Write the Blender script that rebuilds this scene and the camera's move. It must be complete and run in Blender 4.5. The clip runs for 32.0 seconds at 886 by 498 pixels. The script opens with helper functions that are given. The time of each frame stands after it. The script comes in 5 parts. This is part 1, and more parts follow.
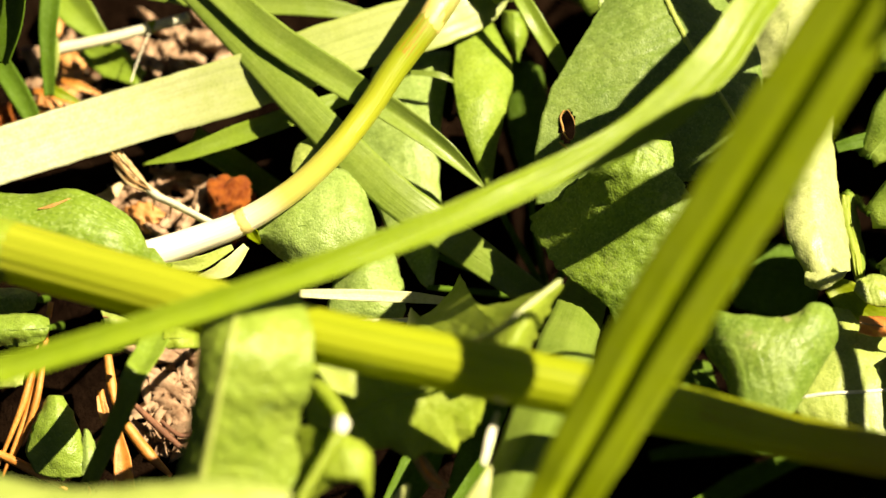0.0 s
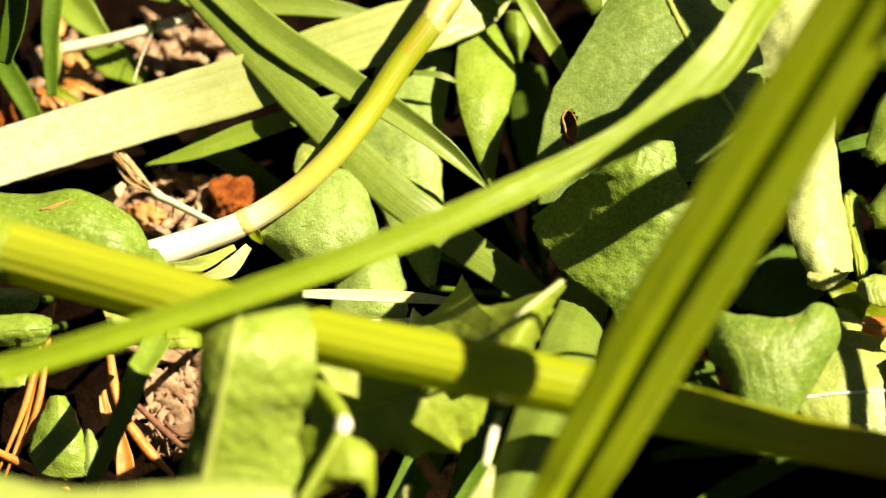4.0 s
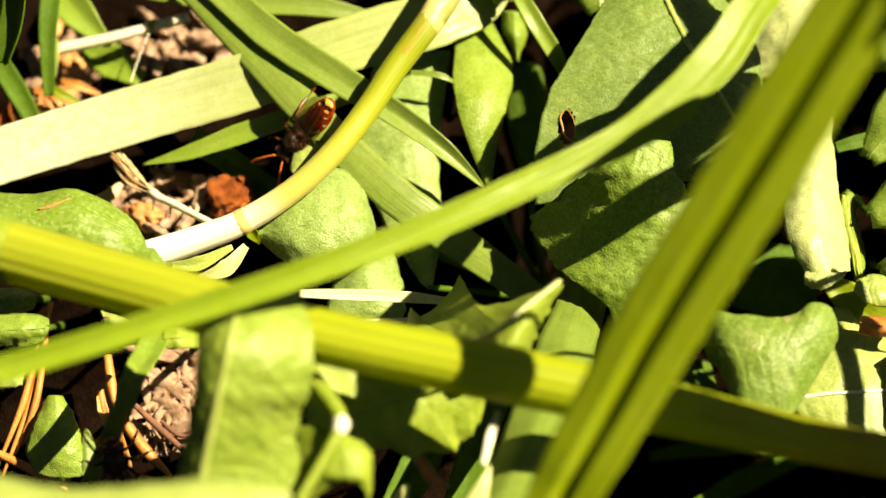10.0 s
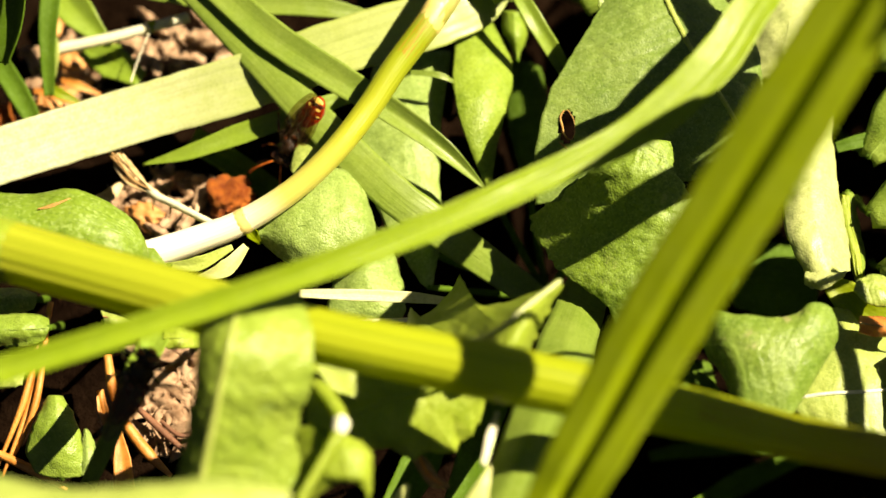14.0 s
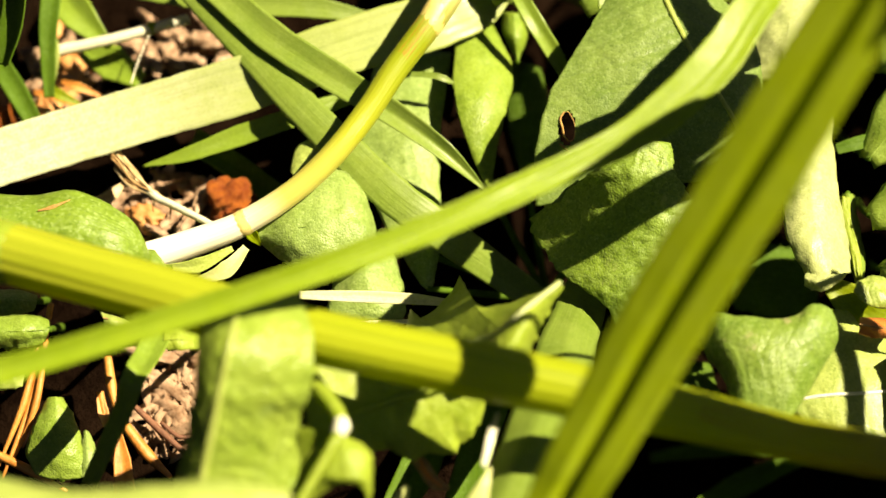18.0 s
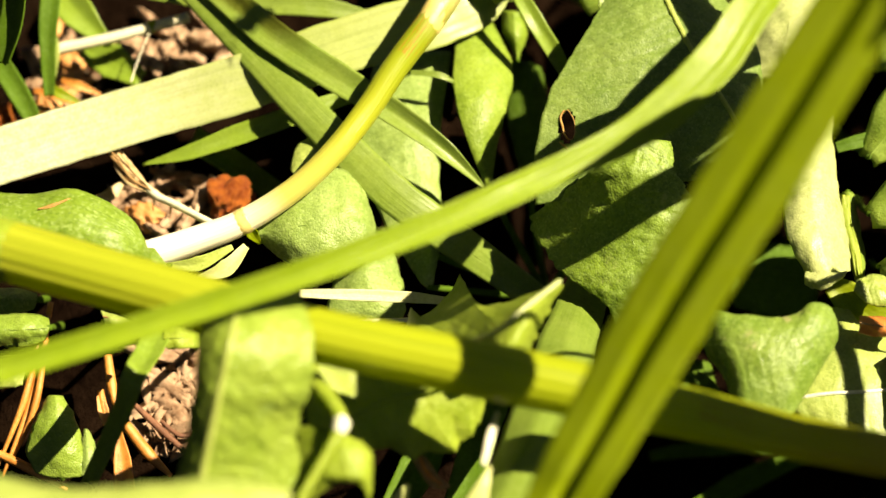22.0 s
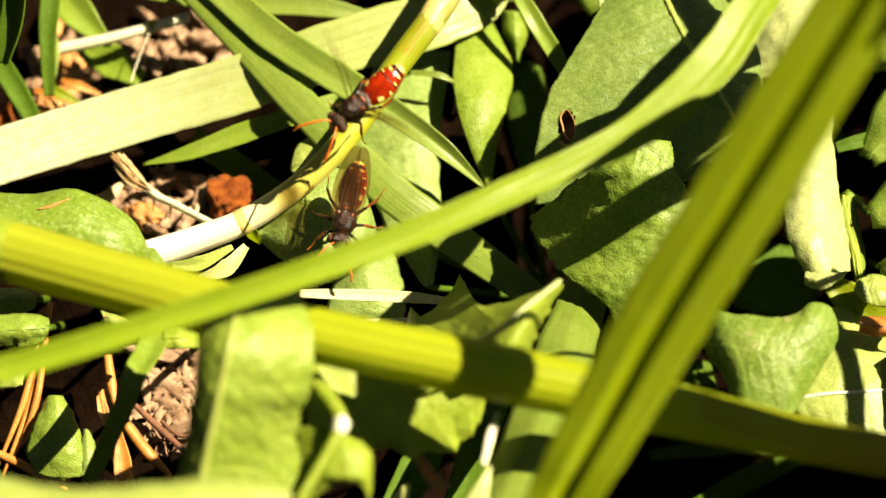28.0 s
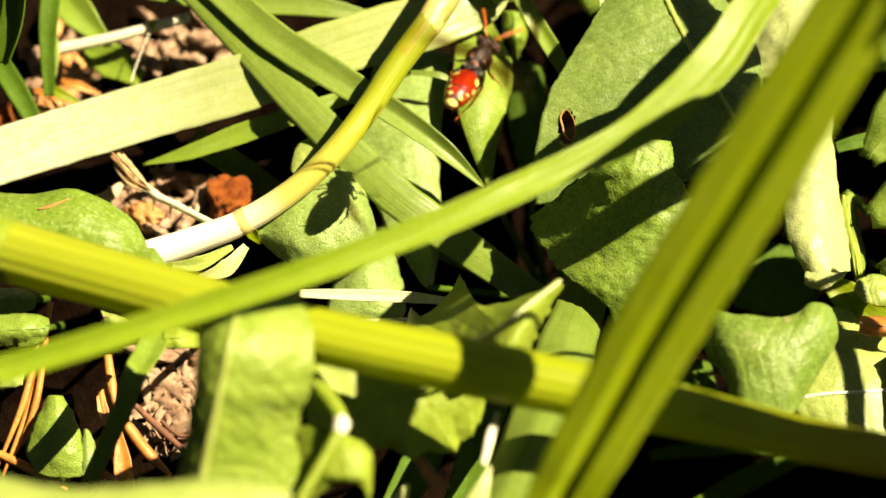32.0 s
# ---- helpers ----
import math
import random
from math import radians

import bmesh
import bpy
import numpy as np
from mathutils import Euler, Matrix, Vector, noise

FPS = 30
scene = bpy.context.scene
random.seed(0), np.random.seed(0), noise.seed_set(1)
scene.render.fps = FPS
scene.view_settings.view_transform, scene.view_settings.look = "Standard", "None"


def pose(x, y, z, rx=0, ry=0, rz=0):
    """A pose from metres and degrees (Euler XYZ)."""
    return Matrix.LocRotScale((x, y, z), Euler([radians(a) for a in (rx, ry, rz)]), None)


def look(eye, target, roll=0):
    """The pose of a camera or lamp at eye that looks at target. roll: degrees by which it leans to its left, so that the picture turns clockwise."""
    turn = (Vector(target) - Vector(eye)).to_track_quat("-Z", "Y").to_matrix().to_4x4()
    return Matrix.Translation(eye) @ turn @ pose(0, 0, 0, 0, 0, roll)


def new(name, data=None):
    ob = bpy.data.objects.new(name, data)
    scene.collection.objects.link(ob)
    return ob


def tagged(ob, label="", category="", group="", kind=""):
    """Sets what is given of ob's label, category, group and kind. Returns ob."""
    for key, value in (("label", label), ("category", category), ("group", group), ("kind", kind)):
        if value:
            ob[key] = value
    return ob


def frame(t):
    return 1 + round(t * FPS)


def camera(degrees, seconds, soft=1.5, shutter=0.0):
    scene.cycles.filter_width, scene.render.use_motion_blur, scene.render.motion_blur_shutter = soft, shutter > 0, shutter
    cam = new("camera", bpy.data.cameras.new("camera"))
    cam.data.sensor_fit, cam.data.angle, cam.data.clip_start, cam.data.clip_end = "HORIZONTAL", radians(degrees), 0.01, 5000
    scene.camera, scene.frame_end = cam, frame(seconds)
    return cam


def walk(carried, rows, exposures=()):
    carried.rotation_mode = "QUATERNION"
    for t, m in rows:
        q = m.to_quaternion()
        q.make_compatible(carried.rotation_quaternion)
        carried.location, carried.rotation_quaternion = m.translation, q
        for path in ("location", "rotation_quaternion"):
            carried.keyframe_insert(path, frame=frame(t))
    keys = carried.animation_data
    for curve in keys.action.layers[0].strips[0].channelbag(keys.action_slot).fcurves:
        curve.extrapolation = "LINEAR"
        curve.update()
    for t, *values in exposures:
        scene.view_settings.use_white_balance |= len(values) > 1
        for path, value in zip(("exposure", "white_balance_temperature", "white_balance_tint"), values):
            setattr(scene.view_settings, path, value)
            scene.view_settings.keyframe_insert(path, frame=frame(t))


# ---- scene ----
import functools

# lengths below are in millimetres
MM = 0.001
cam = camera(26, 32.0, soft=1.5, shutter=0.6)
EYE, AIM = (0.0, -97.0, 186.0), (0.0, 0.0, 18.0)
VIEW = look([c * MM for c in EYE], [c * MM for c in AIM])


def nudged(right, down):
    """The camera's pose, turned by a few thousandths of a radian."""
    return VIEW @ Euler((-down * 0.001, right * 0.001, 0)).to_matrix().to_4x4()


walk(cam, [(0.0, nudged(0, 0)), (1.0, nudged(0.15, 0)), (1.5, nudged(1.1, -0.2)), (2.0, nudged(1.0, 0)), (2.5, nudged(0.5, -0.2)), (3.0, nudged(0.6, -0.2)), (3.5, nudged(1.5, -0.1)),
           (5.5, nudged(-0.2, -0.3)), (6.0, nudged(0, -0.3)), (6.5, nudged(-0.6, -0.4)), (7.0, nudged(-0.6, -0.6)), (7.5, nudged(-0.2, -0.6)), (8.0, nudged(-0.15, 0)), (12.0, nudged(0, 0)),
           (16.5, nudged(-0.15, 0)), (17.5, nudged(0, -0.6)), (18.0, nudged(0, -0.8)), (18.5, nudged(0, -0.8)), (19.0, nudged(0, 0)), (25.0, nudged(0, 0)), (32.0, nudged(0, 0))],
     exposures=[(0.0, 1.58, 9000, 8), (32.0, 1.58, 9000, 8)])
cam.data.dof.use_dof = True
cam.data.dof.focus_distance = 0.197
cam.data.dof.aperture_fstop = 17.5

# light: a high clear sun and a blue sky
SUN_WAY = Vector((-1.0, -0.17, -1.37)).normalized()
world = bpy.data.worlds.new("sky")
scene.world = world
world.use_nodes = True
sky = world.node_tree.nodes.new("ShaderNodeTexSky")
sky.sky_type, sky.sun_disc = "NISHITA", False
sky.sun_elevation = math.asin(-SUN_WAY.z)
sky.sun_rotation = math.atan2(-SUN_WAY.x, -SUN_WAY.y)
back = world.node_tree.nodes["Background"]
back.inputs["Strength"].default_value = 0.009
world.node_tree.links.new(sky.outputs[0], back.inputs["Color"])
lamp = bpy.data.lights.new("sun", "SUN")
lamp.energy, lamp.angle, lamp.color = 5.0, radians(0.5), (1.0, 0.95, 0.85)
sun = new("sun", lamp)
sun.matrix_world = look((0.5, 0.1, 0.7), Vector((0.5, 0.1, 0.7)) + SUN_WAY)

# ---- materials ----
class Nodes:
    """Short calls for one material's node tree."""

    def __init__(self, name):
        self.mat = bpy.data.materials.new(name)
        self.mat.use_nodes = True
        self.tree = self.mat.node_tree
        self.bsdf = self.tree.nodes["Principled BSDF"]
        self.out = self.tree.nodes["Material Output"]

    def node(self, kind, **sockets):
        n = self.tree.nodes.new(kind)
        for key, value in sockets.items():
            self.put(n.inputs[key.replace("_", " ")], value)
        return n

    def put(self, socket, value):
        if isinstance(value, bpy.types.NodeSocket):
            self.tree.links.new(value, socket)
        else:
            socket.default_value = value

    def noise(self, coord, scale, detail=4.0, rough=0.6):
        n = self.node("ShaderNodeTexNoise", Scale=scale, Detail=detail, Roughness=rough)
        self.tree.links.new(coord, n.inputs["Vector"])
        return n.outputs["Fac"]

    def ramp(self, fac, stops):
        n = self.node("ShaderNodeValToRGB")
        self.tree.links.new(fac, n.inputs["Fac"])
        while len(n.color_ramp.elements) < len(stops):
            n.color_ramp.elements.new(0.5)
        for e, (at, colour) in zip(n.color_ramp.elements, stops):
            e.position, e.color = at, (*colour, 1.0)
        return n.outputs["Color"]

    def mix(self, fac, a, b, blend="MIX"):
        n = self.tree.nodes.new("ShaderNodeMix")
        n.data_type, n.blend_type = "RGBA", blend
        self.put(n.inputs[0], fac)
        for k, value in ((6, a), (7, b)):
            self.put(n.inputs[k], (*value, 1.0) if isinstance(value, tuple) else value)
        return n.outputs[2]

    def math(self, op, a, b=0.5):
        n = self.tree.nodes.new("ShaderNodeMath")
        n.operation = op
        self.put(n.inputs[0], a)
        self.put(n.inputs[1], b)
        return n.outputs[0]

    def bump(self, height, strength, distance):
        n = self.node("ShaderNodeBump", Strength=strength, Distance=distance, Height=height)
        self.tree.links.new(n.outputs[0], self.bsdf.inputs["Normal"])
        return n.outputs[0]


def green(name, deep, pale, rough=0.42, glow=0.3, streak=0.0, spark=0.25, blotch=None, warm=(1.0, 1.0, 0.35), lit_end=None, gloss=0.5, grain=0.3, cell=4600.0, sparkle=0.06):
    """A leaf or blade: blotched colour, fine cells, some of them painted pale as glints, optional streaks along the
    blade, and light passing through.
    """
    k = Nodes(name)
    tc = k.tree.nodes.new("ShaderNodeTexCoord")
    obj = tc.outputs["Object"]
    big = k.noise(obj, 170.0, 3.0)
    fine = k.noise(obj, 3600.0, 2.0, 0.6)
    col = k.ramp(big, [(0.32, deep), (0.68, pale)])
    col = k.mix(k.math("MULTIPLY", fine, 0.45), col, pale)
    # whitens the blade's start: strong light put into the colour
    if lit_end:
        far, colour = lit_end
        parts = k.tree.nodes.new("ShaderNodeSeparateXYZ")
        k.tree.links.new(tc.outputs["UV"], parts.inputs[0])
        along = k.math("ADD", k.math("DIVIDE", parts.outputs[1], far), k.math("MULTIPLY", k.noise(obj, 120.0), 0.55))
        col = k.mix(k.ramp(along, [(0.5, (1.0, 1.0, 1.0)), (1.0, (0.0, 0.0, 0.0))]), col, colour)
    mid = k.ramp(k.noise(obj, 750.0, 4.0, 0.65), [(0.42, (0.0, 0.0, 0.0)), (0.7, (1.0, 1.0, 1.0))])
    col = k.mix(k.math("MULTIPLY", mid, 0.4), col, tuple(min(0.95, 1.2 * c) for c in pale))
    cells = k.node("ShaderNodeTexVoronoi", Scale=cell)
    k.tree.links.new(obj, cells.inputs["Vector"])
    height = k.math("SUBTRACT", k.math("MULTIPLY", fine, 0.7), k.math("MULTIPLY", cells.outputs["Distance"], 0.9))
    tone = k.node("ShaderNodeSeparateColor", Color=cells.outputs["Color"])
    # random cells whitened to stand for tiny sun glints
    glints = k.ramp(tone.outputs[0], [(0.55, (0.0, 0.0, 0.0)), (1.0, (1.0, 1.0, 1.0))])
    col = k.mix(k.math("MULTIPLY", glints, grain), col, tuple(min(0.9, 1.25 * c + sparkle) for c in pale))
    sunk = k.ramp(tone.outputs[1], [(0.6, (0.0, 0.0, 0.0)), (1.0, (1.0, 1.0, 1.0))])
    col = k.mix(k.math("MULTIPLY", sunk, grain), col, tuple(0.7 * c for c in deep))
    if streak:
        m = k.node("ShaderNodeMapping", Vector=tc.outputs["UV"], Scale=(14.0, 0.06, 1.0))
        lines = k.noise(m.outputs[0], 1.0, 3.0, 0.65)
        col = k.mix(k.math("MULTIPLY", lines, streak), col, tuple(0.55 * c for c in deep))
        m2 = k.node("ShaderNodeMapping", Vector=tc.outputs["UV"], Scale=(34.0, 0.1, 1.0))
        lines2 = k.noise(m2.outputs[0], 1.0, 2.0)
        col = k.mix(k.math("MULTIPLY", lines2, streak * 0.6), col, tuple(min(1.0, 1.5 * c) for c in pale))
        height = k.math("ADD", lines, k.math("MULTIPLY", fine, 0.3))
    if blotch:
        spots = k.noise(obj, 330.0, 5.0, 0.7)
        mask = k.ramp(spots, [(0.62, (0.0, 0.0, 0.0)), (0.72, (1.0, 1.0, 1.0))])
        col = k.mix(mask, col, blotch)
    k.put(k.bsdf.inputs["Base Color"], col)
    glossy = k.ramp(k.noise(obj, 420.0), [(0.3, (rough - 0.1,) * 3), (0.75, (rough + 0.18,) * 3)])
    k.put(k.bsdf.inputs["Roughness"], glossy)
    k.put(k.bsdf.inputs["Specular IOR Level"], gloss)
    normal = k.bump(height, spark, 0.00025)
    t = k.node("ShaderNodeBsdfTranslucent", Color=k.mix(1.0, col, warm, "MULTIPLY"))
    k.tree.links.new(normal, t.inputs["Normal"])
    s = k.node("ShaderNodeMixShader", Fac=glow)
    k.tree.links.new(k.bsdf.outputs[0], s.inputs[1])
    k.tree.links.new(t.outputs[0], s.inputs[2])
    k.tree.links.new(s.outputs[0], k.out.inputs["Surface"])
    return k.mat


def matt(name, dark, light, scale, rough=0.7, bump=0.4, size=0.0004, gloss=0.5):
    """A plain opaque surface with two tones and fine relief."""
    k = Nodes(name)
    obj = k.tree.nodes.new("ShaderNodeTexCoord").outputs["Object"]
    big = k.noise(obj, scale, 5.0, 0.65)
    col = k.ramp(big, [(0.35, dark), (0.65, light)])
    info = k.tree.nodes.new("ShaderNodeObjectInfo")
    col = k.mix(k.math("MULTIPLY", info.outputs["Random"], 0.35), col, dark)
    k.put(k.bsdf.inputs["Base Color"], col)
    k.put(k.bsdf.inputs["Roughness"], rough)
    k.put(k.bsdf.inputs["Specular IOR Level"], gloss)
    k.bump(k.noise(obj, scale * 6.0, 4.0, 0.7), bump, size)
    return k.mat


def lengthwise(name, stops, deep, rough=0.35, streak=0.35, glow=0.15, scar=None):
    """A stem whose colour changes along its length (0 to 1 in UV's v), with fine ribs."""
    k = Nodes(name)
    tc = k.tree.nodes.new("ShaderNodeTexCoord")
    uv, obj = tc.outputs["UV"], tc.outputs["Object"]
    parts = k.tree.nodes.new("ShaderNodeSeparateXYZ")
    k.tree.links.new(uv, parts.inputs[0])
    along = k.math("ADD", parts.outputs[1], k.math("MULTIPLY", k.math("SUBTRACT", k.noise(obj, 200.0), 0.5), 0.06))
    col = k.ramp(along, stops)
    m = k.node("ShaderNodeMapping", Vector=uv, Scale=(46.0, 5.0, 1.0))
    lines = k.noise(m.outputs[0], 1.0, 3.0, 0.6)
    mask = k.ramp(lines, [(0.42, (0.0, 0.0, 0.0)), (0.66, (1.0, 1.0, 1.0))])
    col = k.mix(k.math("MULTIPLY", mask, streak), col, deep)
    if scar:
        at, wide, colour = scar
        near = k.math("LESS_THAN", k.math("ABSOLUTE", k.math("SUBTRACT", along, at)), wide)
        patch = k.ramp(k.noise(m.outputs[0], 1.4, 4.0, 0.7), [(0.56, (0.0, 0.0, 0.0)), (0.64, (1.0, 1.0, 1.0))])
        col = k.mix(k.math("MULTIPLY", near, patch), col, colour)
    k.put(k.bsdf.inputs["Base Color"], col)
    k.put(k.bsdf.inputs["Roughness"], rough)
    normal = k.bump(lines, 0.35, 0.0003)
    t = k.node("ShaderNodeBsdfTranslucent", Color=col)
    k.tree.links.new(normal, t.inputs["Normal"])
    s = k.node("ShaderNodeMixShader", Fac=glow)
    k.tree.links.new(k.bsdf.outputs[0], s.inputs[1])
    k.tree.links.new(t.outputs[0], s.inputs[2])
    k.tree.links.new(s.outputs[0], k.out.inputs["Surface"])
    return k.mat


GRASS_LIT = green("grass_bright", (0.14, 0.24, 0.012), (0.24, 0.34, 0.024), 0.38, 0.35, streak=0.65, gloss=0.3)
GRASS_MID = green("grass_soft", (0.125, 0.215, 0.025), (0.2, 0.28, 0.05), 0.36, 0.3, streak=0.5)
GRASS = green("grass_green", (0.13, 0.224, 0.0191), (0.206, 0.304, 0.0383), 0.38, 0.3, streak=0.5)
GRASS_PALE = green("grass_pale", (0.42, 0.49, 0.13), (0.6, 0.63, 0.28), 0.4, 0.25, streak=0.5)
GRASS_LIME = green("grass_lime", (0.23, 0.32, 0.0066), (0.33, 0.42, 0.0165), 0.5, 0.58, streak=0.55)
# shaded copy of the grass green: the shade is in this colour
GRASS_SHADE_TINT = green("grass_shade_tint", (0.045, 0.1, 0.006), (0.08, 0.16, 0.012), 0.65, 0.3, streak=0.4, gloss=0.15)
# leaf green darkened so that its colour holds the deep shade
LEAF_SHADE_TINT = green("leaf_shade_tint", (0.045, 0.1, 0.008), (0.08, 0.15, 0.015), 0.6, 0.3, gloss=0.15)
LEAF = green("leaf_green", (0.13, 0.23, 0.024), (0.23, 0.33, 0.05), 0.45, 0.3, spark=0.25)
LEAF_BRIGHT = green("leaf_bright", (0.13, 0.23, 0.018), (0.23, 0.33, 0.04), 0.45, 0.3, spark=0.25, grain=0.4)
LEAF_PALE = green("leaf_pale", (0.2, 0.3, 0.05), (0.36, 0.43, 0.115), 0.42, 0.3, spark=0.15, grain=0.35)
LEAF_DEEP = green("leaf_deep", (0.1, 0.185, 0.03), (0.18, 0.265, 0.06), 0.44, 0.3, spark=0.16, blotch=(0.2, 0.29, 0.09), gloss=0.45, grain=0.45)
LEAF_ROUGH = green("leaf_rough", (0.09, 0.17, 0.012), (0.18, 0.28, 0.035), 0.5, 0.3, spark=0.25, blotch=(0.27, 0.35, 0.09), gloss=0.4, grain=0.55)
LEAF_WAXY = green("leaf_waxy", (0.16, 0.265, 0.045), (0.25, 0.35, 0.09), 0.48, 0.3, spark=0.22, grain=0.5)
LEAF_VEINED = green("leaf_veined", (0.1, 0.2, 0.014), (0.2, 0.3, 0.04), 0.4, 0.3, streak=0.6, spark=0.75, blotch=(0.26, 0.35, 0.09), grain=0.7, cell=3500.0, sparkle=0.12)
LEAF_DRAPED = green("leaf_draped", (0.17, 0.28, 0.025), (0.28, 0.38, 0.06), 0.36, 0.35, spark=0.3, blotch=(0.25, 0.36, 0.1))
LEAF_LIME = green("leaf_lime", (0.227, 0.34, 0.0239), (0.33, 0.42, 0.0558), 0.42, 0.42, spark=0.3)
LEAF_WORN = green("leaf_worn", (0.075, 0.16, 0.012), (0.18, 0.27, 0.045), 0.42, 0.25, spark=0.3, blotch=(0.4, 0.37, 0.19), grain=0.5)
LEAF_BLEACHED = green("leaf_bleached", (0.27, 0.36, 0.1), (0.46, 0.51, 0.22), 0.45, 0.3, spark=0.15, grain=0.35)
RIB = green("rib_pale", (0.36, 0.44, 0.16), (0.5, 0.55, 0.28), 0.35, 0.25)
RIB_GREEN = green("rib_green", (0.27, 0.37, 0.05), (0.4, 0.47, 0.13), 0.35, 0.3)
RIB_WHITE = green("rib_white", (0.6, 0.62, 0.45), (0.75, 0.75, 0.6), 0.3, 0.2)
STRAW_WHITE = green("straw_white", (0.62, 0.62, 0.42), (0.78, 0.76, 0.58), 0.35, 0.2, streak=0.2)
# pale yellow-green, whitened to carry the blade's overexposed highlight
STRAW_GREEN = green("straw_green", (0.5, 0.54, 0.22), (0.72, 0.72, 0.45), 0.3, 0.25, streak=0.4)
RIM = matt("dry_rim", (0.22, 0.11, 0.03), (0.46, 0.28, 0.1), 900.0, 0.7, 0.4, 0.0002, 0.2)
THICK = lengthwise("stem_ribbed", [(0.17, (0.55, 0.5, 0.2)), (0.22, (0.44, 0.48, 0.05)), (0.5, (0.39, 0.46, 0.03)), (0.67, (0.33, 0.4, 0.02)), (0.8, (0.34, 0.33, 0.025))], (0.17, 0.24, 0.01), 0.34, 0.5, 0.42, scar=(0.76, 0.1, (0.2, 0.09, 0.02)))
ARCH = lengthwise("stem_arched", [(0.0, (0.95, 0.93, 0.8)), (0.19, (0.93, 0.88, 0.66)), (0.29, (0.52, 0.47, 0.12)), (0.45, (0.31, 0.34, 0.03)), (0.66, (0.2, 0.255, 0.015)), (0.76, (0.42, 0.38, 0.15))], (0.3, 0.33, 0.03), 0.3, 0.15, scar=(0.67, 0.05, (0.35, 0.12, 0.02)))
# soil brown taken almost to black, for the shade between the leaves
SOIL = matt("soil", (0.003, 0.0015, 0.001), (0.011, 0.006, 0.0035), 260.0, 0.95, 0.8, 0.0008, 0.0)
CRUMB = matt("crumb", (0.14, 0.075, 0.04), (0.52, 0.36, 0.24), 420.0, 0.85, 0.4, 0.0003, 0.3)
BARK = matt("bark_orange", (0.26, 0.045, 0.006), (0.56, 0.16, 0.022), 900.0, 0.85, 1.0, 0.0008, 0.3)
TAN = matt("tan_chip", (0.36, 0.14, 0.035), (0.62, 0.32, 0.12), 300.0, 0.6, 0.4, 0.0004)
NEEDLE = matt("needle_orange", (0.34, 0.12, 0.02), (0.56, 0.25, 0.06), 420.0, 0.45, 0.4, 0.0003)
ROOT = matt("root_fibre", (0.36, 0.24, 0.1), (0.68, 0.54, 0.32), 700.0, 0.6, 0.5, 0.0003)
BROWN = matt("dry_brown", (0.2, 0.1, 0.03), (0.42, 0.27, 0.12), 700.0, 0.7, 0.4, 0.0003)
RUST = matt("rust_dry_leaf", (0.4, 0.1, 0.02), (0.6, 0.25, 0.05), 250.0, 0.6, 0.4, 0.0003)
ARCH_NODE = matt("stem_node", (0.5, 0.4, 0.12), (0.6, 0.5, 0.2), 500.0, 0.4, 0.3, 0.0002)
# the near-white end stands for the overexposed part of the blade
GRASS_BROAD = green("grass_broad", (0.2, 0.27, 0.06), (0.3, 0.36, 0.1), 0.45, 0.25, streak=0.7, lit_end=(50.0, (0.92, 0.9, 0.74)))
TWIG = matt("twig_red", (0.08, 0.03, 0.015), (0.24, 0.1, 0.05), 500.0, 0.7, 0.5, 0.0003)

# ---- shapes ----
FACE = Vector((0.0, -0.4, 0.92))


def curve(points, n):
    """n + 1 samples of a smooth line through points (tuples of any length)."""
    p = np.array(points, dtype=float)
    if len(p) < 3:
        return np.array([p[0] + (p[-1] - p[0]) * i / n for i in range(n + 1)])
    p = np.vstack([2 * p[0] - p[1], p, 2 * p[-1] - p[-2]])
    spans, out = len(p) - 3, []
    for i in range(n + 1):
        s = min(i * spans / n, spans - 1e-6)
        k = int(s)
        t = s - k
        a, b, c, d = p[k:k + 4]
        out.append(0.5 * (2 * b + (c - a) * t + (2 * a - 5 * b + 4 * c - d) * t * t + (3 * b - a - 3 * c + d) * t ** 3))
    return np.array(out)


def ramped(values, n):
    """n + 1 values that run evenly through the given ones."""
    if not isinstance(values, (list, tuple)):
        values = [values]
    return np.interp(np.linspace(0, 1, n + 1), np.linspace(0, 1, len(values)), values) if len(values) > 1 else np.full(n + 1, values[0], float)


def part(name, bm, material, parent=None, label=""):
    """Links a bmesh (millimetres) as one mesh object under its thing."""
    for v in bm.verts:
        v.co *= MM
    for f in bm.faces:
        f.smooth = True
    data = bpy.data.meshes.new(name)
    bm.to_mesh(data)
    bm.free()
    data.materials.append(material)
    ob = new(name, data)
    if parent:
        ob.parent = parent
    return tagged(ob, label)


def thing(name, label, category, group="", at=(0, 0, 0)):
    return tagged(new(name), label, category, group)


